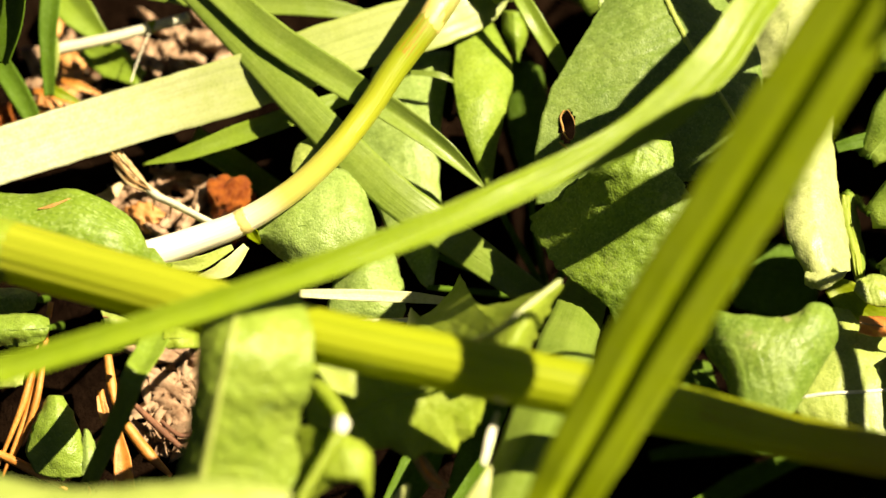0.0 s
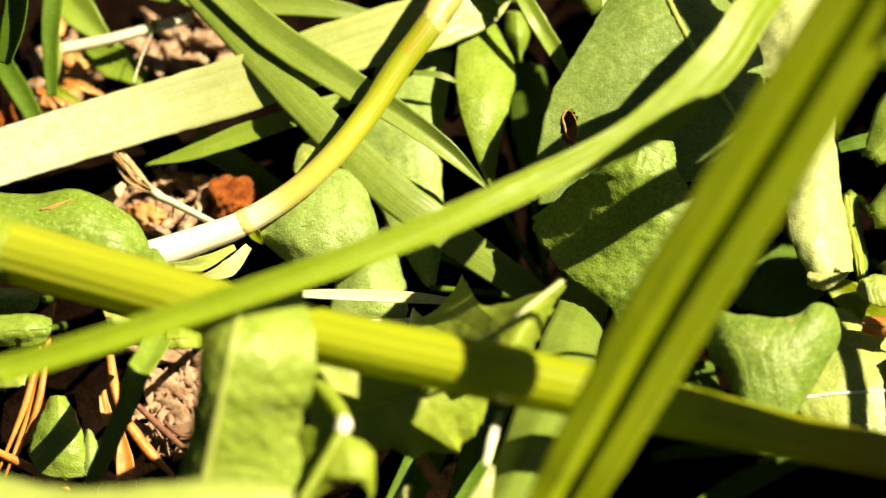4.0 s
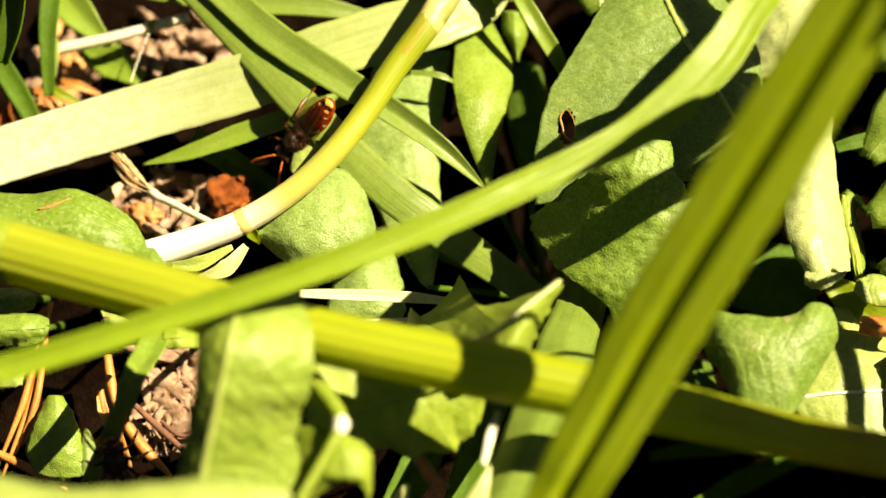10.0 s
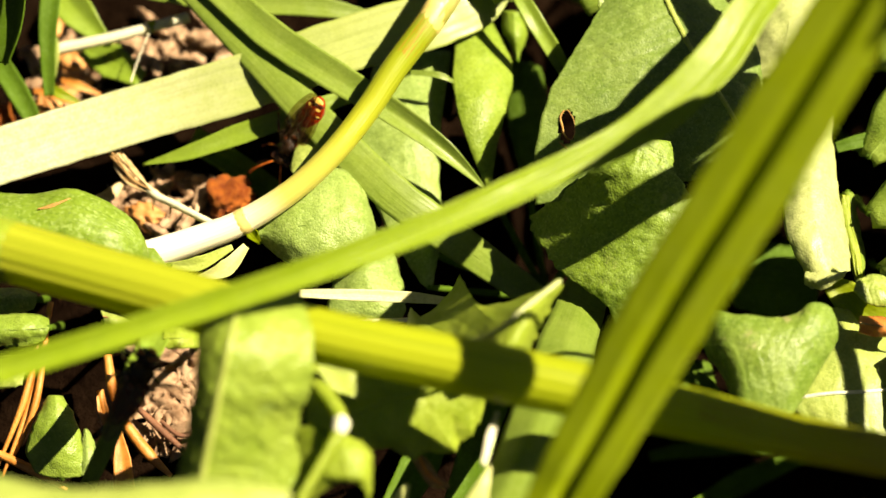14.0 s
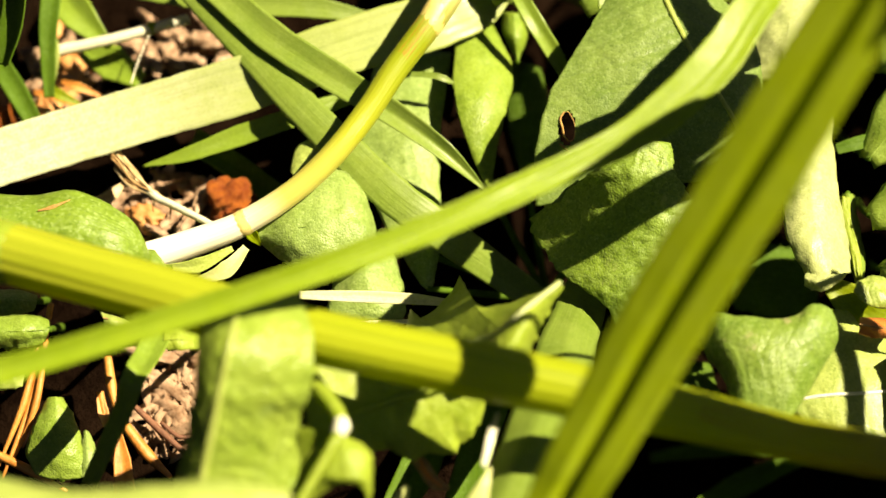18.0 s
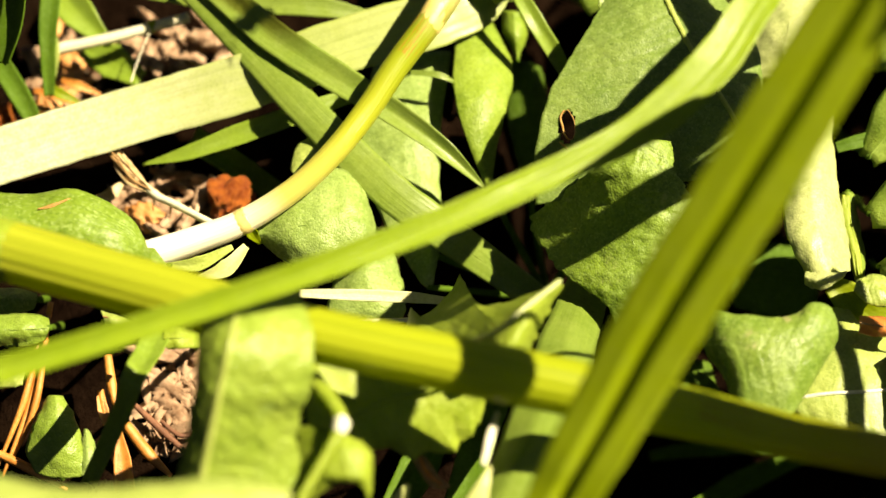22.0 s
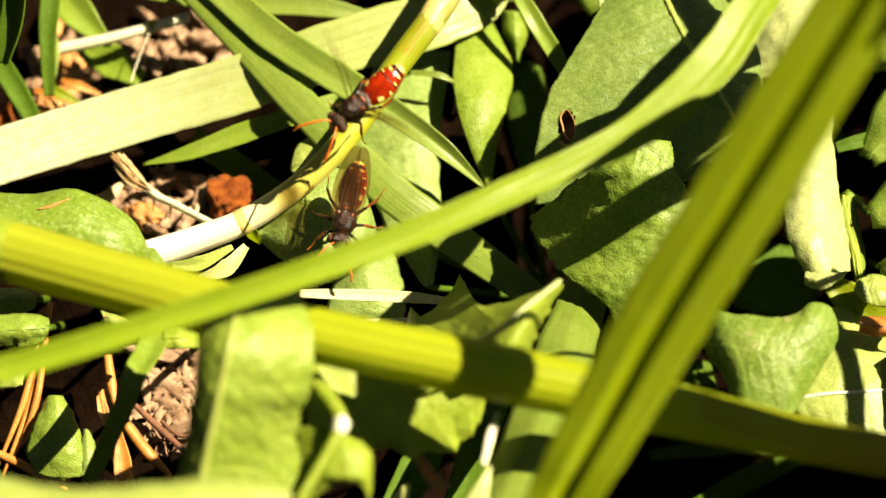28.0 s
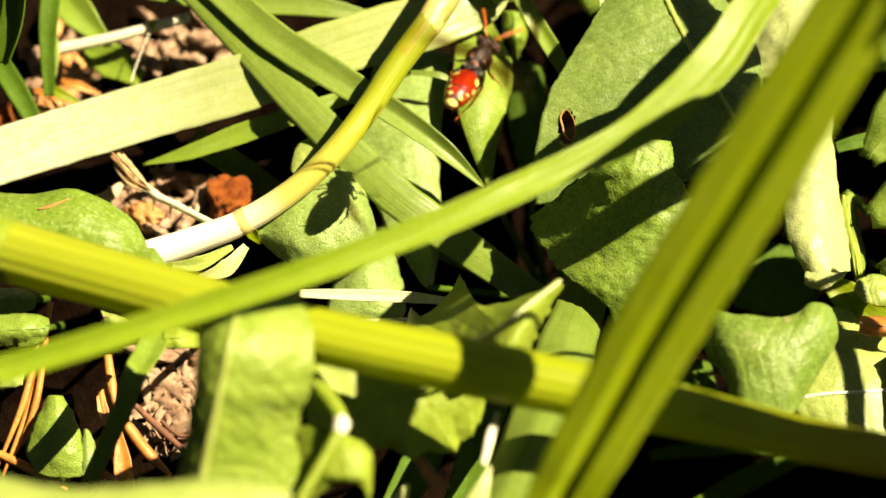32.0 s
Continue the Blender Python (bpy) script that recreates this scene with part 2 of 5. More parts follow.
def sheet(rows, lower, uvs):
    """A thin closed sheet from a grid of upper points and a grid of lower points."""
    bm = bmesh.new()
    layer = bm.loops.layers.uv.new("UVMap")
    n, m = len(rows), len(rows[0])
    top = [[bm.verts.new(p) for p in r] for r in rows]
    low = [[bm.verts.new(p) for p in r] for r in lower]
    where = {}
    for i in range(n):
        for j in range(m):
            where[top[i][j]] = where[low[i][j]] = uvs[i][j]
    for i in range(n - 1):
        for j in range(m - 1):
            bm.faces.new((top[i][j], top[i][j + 1], top[i + 1][j + 1], top[i + 1][j]))
            bm.faces.new((low[i][j], low[i + 1][j], low[i + 1][j + 1], low[i][j + 1]))
    for i in range(n - 1):
        bm.faces.new((top[i][0], top[i + 1][0], low[i + 1][0], low[i][0]))
        bm.faces.new((top[i][-1], low[i][-1], low[i + 1][-1], top[i + 1][-1]))
    for j in range(m - 1):
        bm.faces.new((top[0][j], low[0][j], low[0][j + 1], top[0][j + 1]))
        bm.faces.new((top[-1][j], top[-1][j + 1], low[-1][j + 1], low[-1][j]))
    for f in bm.faces:
        for loop in f.loops:
            loop[layer].uv = where[loop.vert]
    return bm


def ribbon(points, widths, face=None, fold=0.0, thick=0.22, n=48, m=10, rib=0.03, ribs=5, wave=0.15, groove=0.0):
    """A grass blade: a thin keeled strip along a line. face: the way its upper side looks, or several along it; fold: how far its edges rise (or, below 0, hang)."""
    faces = [face or FACE] if not isinstance(face, list) else face
    line, w, lift = curve(points, n), ramped(widths, n), ramped(fold, n)
    looks = np.array([[c for c in f] for f in faces], float)
    looks = np.stack([ramped(list(looks[:, k]), n) for k in range(3)], axis=1)
    rows, low, uvs, length = [], [], [], 0.0
    for i in range(n + 1):
        t = Vector(line[min(i + 1, n)] - line[max(i - 1, 0)]).normalized()
        f = Vector(looks[i])
        up = (f - t * f.dot(t)).normalized()
        side = t.cross(up)
        if i:
            length += float(np.linalg.norm(line[i] - line[i - 1]))
        a, b, c = [], [], []
        for j in range(m + 1):
            u = 2 * j / m - 1
            p = Vector(line[i])
            ripple = wave * 0.4 * (noise.noise(p * 0.25 + Vector((7 * u, 0, 0))))
            height = lift[i] * abs(u) ** 1.3 * w[i] / 2 - groove * math.exp(-(u / 0.16) ** 2) + rib * math.cos(u * math.pi * ribs) + ripple
            q = p + side * (u * w[i] / 2 * (1 + 0.04 * noise.noise(p * 0.6))) + up * height
            a.append(q)
            b.append(q - up * thick * (1.0 - 0.7 * abs(u)))
            c.append((u * 0.5 + 0.5, length * 1.0))
        rows.append(a), low.append(b), uvs.append(c)
    return sheet(rows, low, uvs)


def rod(points, radii, n=60, sides=24, ribs=0, rib=0.0, flat=1.0):
    """A round or ribbed stem along a line; UV's v runs from 0 to 1 over its length."""
    line, r = curve(points, n), ramped(radii, n)
    bm = bmesh.new()
    layer = bm.loops.layers.uv.new("UVMap")
    rings, up = [], Vector((0.0, -0.3, 1.0))
    for i in range(n + 1):
        t = Vector(line[min(i + 1, n)] - line[max(i - 1, 0)]).normalized()
        u = (up - t * up.dot(t)).normalized()
        s = t.cross(u)
        ring = []
        for j in range(sides):
            a = 2 * math.pi * j / sides
            rr = r[i] * (1 + rib * math.cos(ribs * a))
            ring.append(bm.verts.new(Vector(line[i]) + s * (rr * math.cos(a)) + u * (rr * math.sin(a) * flat)))
        rings.append(ring)
    for i in range(n):
        for j in range(sides):
            f = bm.faces.new((rings[i][j], rings[i + 1][j], rings[i + 1][(j + 1) % sides], rings[i][(j + 1) % sides]))
            for loop, (du, dv) in zip(f.loops, ((0, 0), (0, 1), (1, 1), (1, 0))):
                loop[layer].uv = ((j + du) / sides, (i + dv) / n)
    bm.faces.new(rings[0])
    bm.faces.new(rings[-1][::-1])
    bmesh.ops.recalc_face_normals(bm, faces=bm.faces)
    return bm


def edge_line(points, n):
    """n + 1 samples along straight pieces, which keep the corners of a toothed margin."""
    q = np.array(points, float)
    return np.stack([np.interp(np.linspace(0, len(q) - 1, n + 1), range(len(q)), q[:, k]) for k in range(3)], axis=1)


def lamina(left, mid, right, n=56, m=28, thick=0.2, quilt=0.06, veins=7, slant=0.16, teeth=0.0, tooth_count=9, crinkle=0.2, seed=0.0, hole=None, cut=False, keel=None, net=0.0, ragged=0.05):
    """A leaf's sheet between its two edges, arched over its middle line, with sunken side veins, uneven margin and, if asked, teeth, a net of veins and a hole. keel: two halves that meet in a crease and swell by so much."""
    cl, cm, cr = (edge_line if cut else curve)(left, n), curve(mid, n), (edge_line if cut else curve)(right, n)
    shift = Vector((seed * 13.7, seed * 5.1, seed * 3.3))
    grid = []
    for i in range(n + 1):
        row = []
        for j in range(m + 1):
            u = 2 * j / m - 1
            v = i / n
            edge = abs(u) ** 6
            grow = 1.0 + edge * (ragged * noise.noise(Vector((v * 9, u, seed))))
            if teeth:
                saw = (v * tooth_count + (0.0 if u < 0 else 0.37)) % 1.0
                grow += edge * teeth * (saw - 0.4)
            uu = u * grow
            q = cl[i] * (uu * (uu - 1) / 2) + cm[i] * (1 - uu * uu) + cr[i] * (uu * (uu + 1) / 2)
            if keel is not None:
                side = cl[i] if u < 0 else cr[i]
                q = cm[i] + (side - cm[i]) * abs(uu) + np.array((0.0, -0.4, 0.9)) * keel * math.sin(math.pi * min(1.0, abs(u)))
            row.append(Vector(q))
        grid.append(row)
    rows, low, uvs = [], [], []
    for i in range(n + 1):
        a, b, c = [], [], []
        for j in range(m + 1):
            u, v = 2 * j / m - 1, i / n
            along = grid[min(i + 1, n)][j] - grid[max(i - 1, 0)][j]
            across = grid[i][min(j + 1, m)] - grid[i][max(j - 1, 0)]
            nor = across.cross(along)
            nor = nor.normalized() if nor.length > 1e-6 else Vector((0, 0, 1))
            if nor.z < 0:
                nor = -nor
            p = grid[i][j]
            s = ((v - slant * abs(u)) * veins) % 1.0
            d = min(s, 1 - s)
            height = -quilt * math.exp(-(d / 0.09) ** 2) + quilt * 0.8 * math.exp(-(u / 0.06) ** 2)
            if net:
                near = noise.voronoi(p * 0.5 + shift)[0]
                near_fine = noise.voronoi(p * 1.15 + shift)[0]
                height += net * (min(1.0, (near[1] - near[0]) * 3.2) + 0.35 * min(1.0, (near_fine[1] - near_fine[0]) * 3.0))
            height += crinkle * (noise.noise(p * 0.45 + shift) + 0.5 * noise.noise(p * 1.1 + shift))
            a.append(p + nor * height)
            b.append(p + nor * (height - thick))
            c.append((u * 0.5 + 0.5, v))
        rows.append(a), low.append(b), uvs.append(c)
    bm = sheet(rows, low, uvs)
    if hole:
        hx, hy, rx, ry = hole
        gone = []
        for f in bm.faces:
            c = f.calc_center_median()
            if ((c.x - hx) / rx) ** 2 + ((c.y - hy) / ry) ** 2 < 1 + 0.25 * noise.noise(c * 2.5):
                gone.append(f)
        bmesh.ops.delete(bm, geom=gone, context="FACES")
    return bm


def leaf(label, left, mid, right, material, rib=None, rib_size=(0.1, 0.05), category="leaf", name="leaf", rib_rise=0.02, stalk=True, **shape):
    t = thing(name, label, category)
    part("blade", lamina(left, mid, right, **shape), material, t)
    raised = [(x, y, z + rib_rise) for x, y, z in mid]
    part("midrib", rod(raised, list(rib_size), 40, 10), rib or material, t)
    if stalk:
        heart = Vector((12.0, 8.5, -8.0))
        ends = [Vector(mid[0]), Vector(mid[-1])]
        near = min(ends, key=lambda e: (e.xy - heart.xy).length)
        if (near.xy - heart.xy).length > 20:
            near = min(ends, key=lambda e: e.z)
            centre = Vector(mid[len(mid) // 2])
            low = -2.0 if near.x < 5 else -28.0
            heart = Vector((centre.x, centre.y + 0.55 * (centre.z - low), low))
        bend = near.lerp(heart, 0.45)
        part("stalk", rod([tuple(near), tuple(bend), tuple(heart)], [0.3, 0.4, 0.5], 24, 10), GRASS_SHADE_TINT, t)
    return t


def grass(label, points, widths, material, rib=None, name="grass_blade", category="grass", **shape):
    t = thing(name, label, category)
    part("blade", ribbon(points, widths, **shape), material, t)
    drop = shape.get("groove", 0.0) + 0.3
    lowered = [(x, y, z - drop) for x, y, z in points]
    w = widths if isinstance(widths, (list, tuple)) else [widths]
    part("midrib", rod(lowered, [max(0.05, 0.045 * q) for q in w], 40, 8), rib or material, t)
    return t


# ---- ground ----
def ground():
    """Uneven soil coloured near-black for shade, with a hollow added under the leaf tuft to darken the gaps: fine in
    the middle, coarser outwards to the horizon.
    """
    steps = [i * 1.0 for i in range(-75, 76)]
    far = [90, 130, 200, 400, 1000, 4000, 20000, 100000, 500000]
    axis = [-f for f in far[::-1]] + steps + far
    bm = bmesh.new()
    grid = []
    for y in axis:
        row = []
        for x in axis:
            p = Vector((x, y, 0))
            near = max(abs(x), abs(y)) < 80
            z = 1.6 * noise.noise(p * 0.09) + 0.9 * noise.noise(p * 0.3) + 0.5 * noise.noise(p * 0.8) if near else 0.0
            hollow = min(1.0, max(0.0, (x - 3.0) / 12.0)) if near else 0.0
            row.append(bm.verts.new((x, y, z - 1.5 - 26.0 * hollow * hollow * (3 - 2 * hollow))))
        grid.append(row)
    for i in range(len(axis) - 1):
        for j in range(len(axis) - 1):
            bm.faces.new((grid[i][j], grid[i][j + 1], grid[i + 1][j + 1], grid[i + 1][j]))
    tagged(part("ground", bm, SOIL), "soil under the plants, coloured near-black for shade", "ground", kind="structure")


ground()


# ---- stems ----
thick = thing("plant_stem", "thick ribbed yellow-green stem lying across the grass", "stem")
part("stalk", rod([(-84.1, 18.6, 0.0), (-57.4, -0.8, 26.0), (-43.2, -9.5, 36.0), (-40.0, -10.4, 36.0), (-26.8, -14.9, 37.0), (-12.0, -19.9, 38.0), (3.7, -23.6, 38.0), (19.1, -26.7, 37.0), (29.7, -28.9, 36.0), (41.6, -30.4, 34.0), (63.8, -20.7, 6.0), (84.9, -8.6, -26.0)], [2.8, 2.8, 2.8, 2.8, 2.6, 2.4, 2.5, 2.3, 1.95, 1.8, 1.8, 1.8], 150, 64, 16, 0.022), THICK, thick)
part("node", rod([(-42.1, -9.9, 36.0), (-39.5, -10.6, 36.0), (-38.2, -11.0, 36.0)], [2.85, 2.9, 2.75], 12, 40, 16, 0.02), LEAF_LIME, thick, "swollen yellow-green node")

arch = thing("arched_stem", "arched grass stem, white at its base and yellow-green above", "stem")
part("stalk", rod([(-30.8, 2.7, 12.0), (-26.2, 3.8, 13.0), (-20.8, 5.3, 14.5), (-15.5, 8.0, 16.5), (-11.4, 11.6, 18.0), (-7.9, 16.3, 19.0), (-5.0, 20.8, 20.3), (-0.8, 26.7, 21.8), (1.6, 30.9, 22.6), (5.6, 38.3, 24.0), (10.0, 47.9, 25.0)], [1.6, 1.5, 1.35, 1.25, 1.3, 1.35, 1.4, 1.5, 1.5, 1.5, 1.5], 136, 36, 12, 0.015), ARCH, arch)
part("node", rod([(-21.5, 5.1, 14.2), (-20.8, 5.3, 14.5), (-20.1, 5.6, 14.8)], [1.33, 1.43, 1.33], 10, 28), ARCH_NODE, arch, "pale ring node")
part("node", rod([(-2.3, 24.4, 21.2), (-1.6, 25.4, 21.5), (-0.7, 27.0, 21.9), (0.1, 28.3, 22.1)], [1.1, 1.47, 1.53, 1.46], 20, 28), ARCH_NODE, arch, "pale ring node")
part("sheath", ribbon([(-20.6, 5.3, 16.0), (-19.9, 4.3, 14.0), (-19.1, 4.1, 12.0)], [0.3, 1.3, 0.2], fold=0.5), GRASS_LIME, arch, "small torn green sheath")
part("sheath", ribbon([(-29.1, 0.6, 13.5), (-25.3, 0.5, 14.0), (-21.7, 2.2, 14.6)], [0.4, 1.6, 0.6], fold=0.5), RIB_GREEN, arch, "split yellow sheath")
part("sheath", ribbon([(-25.6, -0.8, 13.0), (-22.3, -0.0, 14.0), (-20.3, 2.3, 14.6)], [0.5, 1.8, 0.8], fold=0.5), GRASS_PALE, arch, "split yellow sheath")

grass("long curved green grass blade with a twist", [(-71.9, -13.7, 0.0), (-51.2, -24.1, 30.0), (-37.9, -27.9, 45.5), (-36.0, -27.6, 46.0), (-24.8, -23.6, 46.0), (-11.5, -18.5, 46.0), (-0.2, -13.0, 45.0), (10.7, -6.7, 44.0), (15.8, -3.8, 44.0), (19.9, -0.9, 44.5), (24.9, 4.2, 45.5), (28.6, 10.0, 46.0), (32.5, 15.3, 45.0), (39.9, 18.6, 44.5), (51.8, 26.6, 44.0)],
      [2.8, 2.6, 2.4, 2.3, 2.2, 2.3, 2.5, 2.6, 3.0, 3.8, 4.0, 3.6, 3.0, 2.6, 2.6], GRASS_LIT, fold=[0.5, 0.5, 0.5, 0.5, 0.5, 0.5, 0.4, 0.2, 0.0, 0.0, 0.1, 0.15, -0.1, -0.1, -0.1], groove=0.12, ribs=2, n=110, m=20)
near_blade = grass("broad keeled lime-green grass blade with a dark channel", [(5.3, -35.4, 4.0), (6.0, -39.8, 26.0), (7.4, -41.6, 44.0), (9.5, -38.6, 48.0), (13.1, -33.4, 52.0), (16.8, -28.4, 57.0), (23.2, -20.9, 66.0), (30.0, -12.9, 76.0), (32.5, -10.0, 80.0), (34.3, -7.9, 83.0)],
      [3.8, 4.9, 5.6, 6.0, 6.5, 6.7, 6.6, 6.2, 5.8, 2.0], GRASS_LIME, face=[Vector((-0.72, -0.42, 0.56)), Vector((-0.7, -0.42, 0.58)), Vector((-0.55, -0.4, 0.73)), Vector((-0.1, -0.4, 0.9)), Vector((0.2, -0.4, 0.9)), Vector((0.35, -0.35, 0.86))], fold=-0.06, groove=1.5, n=90, m=36)
grass("broad pale-green grass blade lying flat", [(-53.6, 14.3, 10.0), (-48.3, 16.3, 10.0), (-33.8, 20.3, 12.0), (-21.2, 23.4, 14.0), (-11.4, 27.2, 15.0), (-1.5, 30.8, 15.0), (4.2, 33.9, 14.0), (7.7, 36.1, 13.5)],
      [6.2, 6.2, 6.3, 6.4, 6.3, 6.4, 5.2, 0.8], GRASS_BROAD, fold=0.08, n=80, m=18)
grass("green grass blade crossing beneath the arched stem", [(-28.8, 35.7, 16.5), (-21.2, 26.6, 15.8), (-13.6, 17.7, 15.0), (-5.6, 9.7, 13.5), (0.4, 6.0, 11.0), (5.2, 4.9, 6.0), (9.6, 3.1, 3.0), (13.9, 0.3, 1.0)],
      [3.4, 3.6, 4.0, 4.2, 3.8, 3.2, 2.6], GRASS_MID, fold=-0.16, groove=0.1)
grass("tapering green grass blade with a pointed tip", [(-25.5, 34.4, 17.2), (-18.7, 27.5, 16.9), (-11.2, 21.9, 16.6), (-5.1, 18.0, 15.6), (0.4, 14.2, 14.0), (4.8, 11.3, 11.0)],
      [3.4, 3.6, 3.4, 2.8, 2.0, 0.2], GRASS_MID, fold=[0.2, 0.2, 0.25, 0.55, 0.8, 0.6])
grass("short narrow green grass blade", [(-33.0, 16.5, 8.0), (-28.1, 17.3, 9.0), (-22.6, 19.0, 10.0), (-16.4, 20.9, 11.0), (-10.2, 23.6, 11.0)], [0.2, 1.6, 2.3, 2.2, 1.6], GRASS, fold=0.3)
grass("olive grass blade close to the soil", [(-28.4, 22.6, 4.0), (-23.1, 18.8, 4.0), (-18.2, 14.7, 4.0)], 2.9, GRASS_SHADE_TINT, fold=0.3)
# no caster here; the dark material stands for the shade
grass("grass blade coloured dark for shade", [(-42.8, 25.0, 32.0), (-42.7, 19.4, 31.0), (-43.9, 15.1, 29.0)], [5.0, 5.2, 3.0], GRASS_SHADE_TINT, face=Vector((-0.7, -0.4, 0.55)), fold=0.3)
grass("grass blade by the soil, coloured dark for shade", [(-51.6, 31.9, 9.0), (-47.9, 26.4, 8.0), (-45.6, 22.8, 6.0)], [2.4, 2.4, 1.8], GRASS_SHADE_TINT, fold=0.3)
grass("pale green upright grass blade, coloured dark for shade", [(-43.9, 37.7, 14.0), (-44.2, 31.3, 12.0), (-44.2, 25.6, 8.0)], [2.6, 2.0, 1.2], GRASS_SHADE_TINT, fold=0.3)
grass("pale curled grass leaf", [(-45.1, 40.8, 9.0), (-41.7, 36.3, 9.0), (-38.0, 32.6, 8.0)], [4.6, 4.0, 1.0], GRASS, fold=0.4)
grass("flat pale grass blade", [(-35.6, 38.0, 12.0), (-24.4, 35.1, 13.0), (-14.2, 34.3, 13.0), (-7.9, 33.6, 12.0)], [2.4, 2.6, 2.4, 1.2], GRASS_MID, fold=0.2)
grass("green grass blade in the litter", [(-41.5, 34.4, 5.0), (-38.1, 32.4, 5.0), (-34.6, 30.0, 5.0)], [2.5, 4.2, 2.0], GRASS, fold=0.2)
t = thing("dry_stalk", "thin bleached stalk lying over the litter", "stalk")
part("stalk", rod([(-44.5, 31.9, 8.0), (-37.5, 33.0, 9.0), (-28.9, 35.1, 10.0)], [0.7, 0.62, 0.6], 30, 14), STRAW_WHITE, t)
part("node", rod([(-33.5, 34.1, 9.4), (-33.1, 34.2, 9.5), (-32.5, 34.3, 9.6)], [0.62, 0.82, 0.62], 8, 14), GRASS_LIME, t)
t = thing("dry_stalk", "thin upright bleached straw", "stalk")
part("stalk", rod([(-35.2, 27.5, 8.0), (-34.4, 30.0, 9.0), (-33.3, 32.8, 10.0)], [0.1, 0.08, 0.06], 20, 8), STRAW_WHITE, t)
grass("narrow yellow-green grass blade whitened for its highlight", [(-14.6, -3.6, 15.2), (-10.5, -3.7, 15.2), (-6.0, -3.9, 15.2), (-2.5, -4.0, 15.0), (0.9, -3.9, 14.0)], [0.8, 1.1, 1.25, 1.1, 0.7], STRAW_GREEN, fold=0.3)
grass("green grass blade in shade", [(-26.7, -6.7, 18.0), (-28.3, -13.7, 21.5), (-29.0, -16.9, 23.5), (-30.6, -19.1, 20.0), (-34.7, -22.8, 11.5)], [2.2, 2.6, 2.3, 1.9, 1.6], GRASS, fold=0.4)
grass("broad folded pale grass blade", [(17.6, 9.4, 3.0), (15.3, 0.5, 9.0), (12.7, -9.9, 18.5), (10.6, -17.4, 25.0), (7.7, -25.2, 27.5), (4.5, -33.0, 30.0)], [3.0, 5.0, 5.6, 6.0, 6.4, 6.2], GRASS_MID, face=[FACE, FACE, FACE, Vector((-0.2, -0.4, 0.9)), Vector((-0.45, -0.35, 0.8)), Vector((-0.45, -0.35, 0.8))], fold=-0.3)
# a glint on a blade edge, built as a white ribbon
grass("white strip standing for the glint on a blade edge", [(4.8, -25.8, 34.5), (4.1, -28.2, 34.5), (3.5, -30.6, 34.0)], [0.3, 0.75, 0.5], STRAW_WHITE, fold=-0.4)
grass("thin curved grass blade behind the stem", [(-3.6, 24.6, 14.0), (-1.5, 24.3, 14.2), (0.1, 24.0, 14.0), (1.7, 23.7, 13.0)], [0.5, 0.7, 0.7, 0.2], GRASS_MID, fold=0.3)
grass("thin pale-green grass blade", [(7.3, 34.5, 18.0), (9.9, 29.5, 17.0), (12.5, 26.6, 14.0), (13.9, 25.1, 11.0)], [1.7, 2.0, 1.8, 0.6], GRASS, fold=0.4)
grass("grass blade coloured dark for deep shade", [(24.7, -3.8, -25.0), (29.5, -3.0, -25.0), (39.7, -2.5, -25.0)], [1.2, 1.8, 1.4], GRASS_SHADE_TINT, fold=0.3)
grass("grass blade coloured dark for deep shade", [(29.7, -10.8, -25.0), (35.3, -7.2, -25.0), (43.7, -3.2, -25.0)], [2.4, 3.0, 2.0], GRASS_SHADE_TINT, fold=0.3)
grass("grass blade coloured dark for deep shade", [(-4.7, -24.4, 9.0), (-2.5, -20.2, 9.0), (-0.2, -15.6, 7.0)], [3.0, 4.0, 2.0], GRASS_SHADE_TINT, fold=0.3)
grass("grass blade coloured dark for deep shade", [(1.4, -24.8, 10.0), (3.2, -18.8, 10.0), (5.5, -12.0, 9.0)], [3.0, 3.4, 3.0], GRASS_SHADE_TINT, fold=0.3)
grass("thin grass blade coloured dark for shade", [(42.0, 14.8, 14.0), (44.5, 15.6, 14.0), (49.8, 17.6, 13.0)], [1.2, 1.5, 1.6], GRASS_SHADE_TINT, fold=0.3)

# ---- leaves ----
rounded = leaf("rounded glossy green leaf with a brown fleck", [(-47.3, 5.7, 20.0), (-41.6, 5.3, 20.0), (-37.4, 5.3, 21.0), (-33.1, 3.9, 20.0), (-30.5, 1.5, 19.0), (-29.6, -0.4, 17.0)],
     [(-46.3, 0.3, 22.0), (-40.6, 0.0, 22.0), (-36.7, -0.2, 22.0), (-32.6, -0.7, 21.0), (-30.5, -0.8, 19.0), (-29.6, -1.0, 17.0)],
     [(-46.8, -2.6, 18.0), (-41.0, -3.2, 18.0), (-37.1, -3.2, 18.0), (-32.8, -3.2, 18.0), (-31.0, -2.3, 17.0), (-29.8, -1.7, 17.0)], LEAF_VEINED, quilt=0.03, crinkle=0.14, n=80, m=44, ragged=0.02, rib_rise=-0.3, seed=1)
part("fleck", ribbon([(-40.5, 2.3, 22.0), (-39.1, 2.7, 22.0), (-37.4, 3.7, 21.8)], [0.1, 0.4, 0.08], thick=0.2, n=20), RIM, rounded, "dry brown fleck")
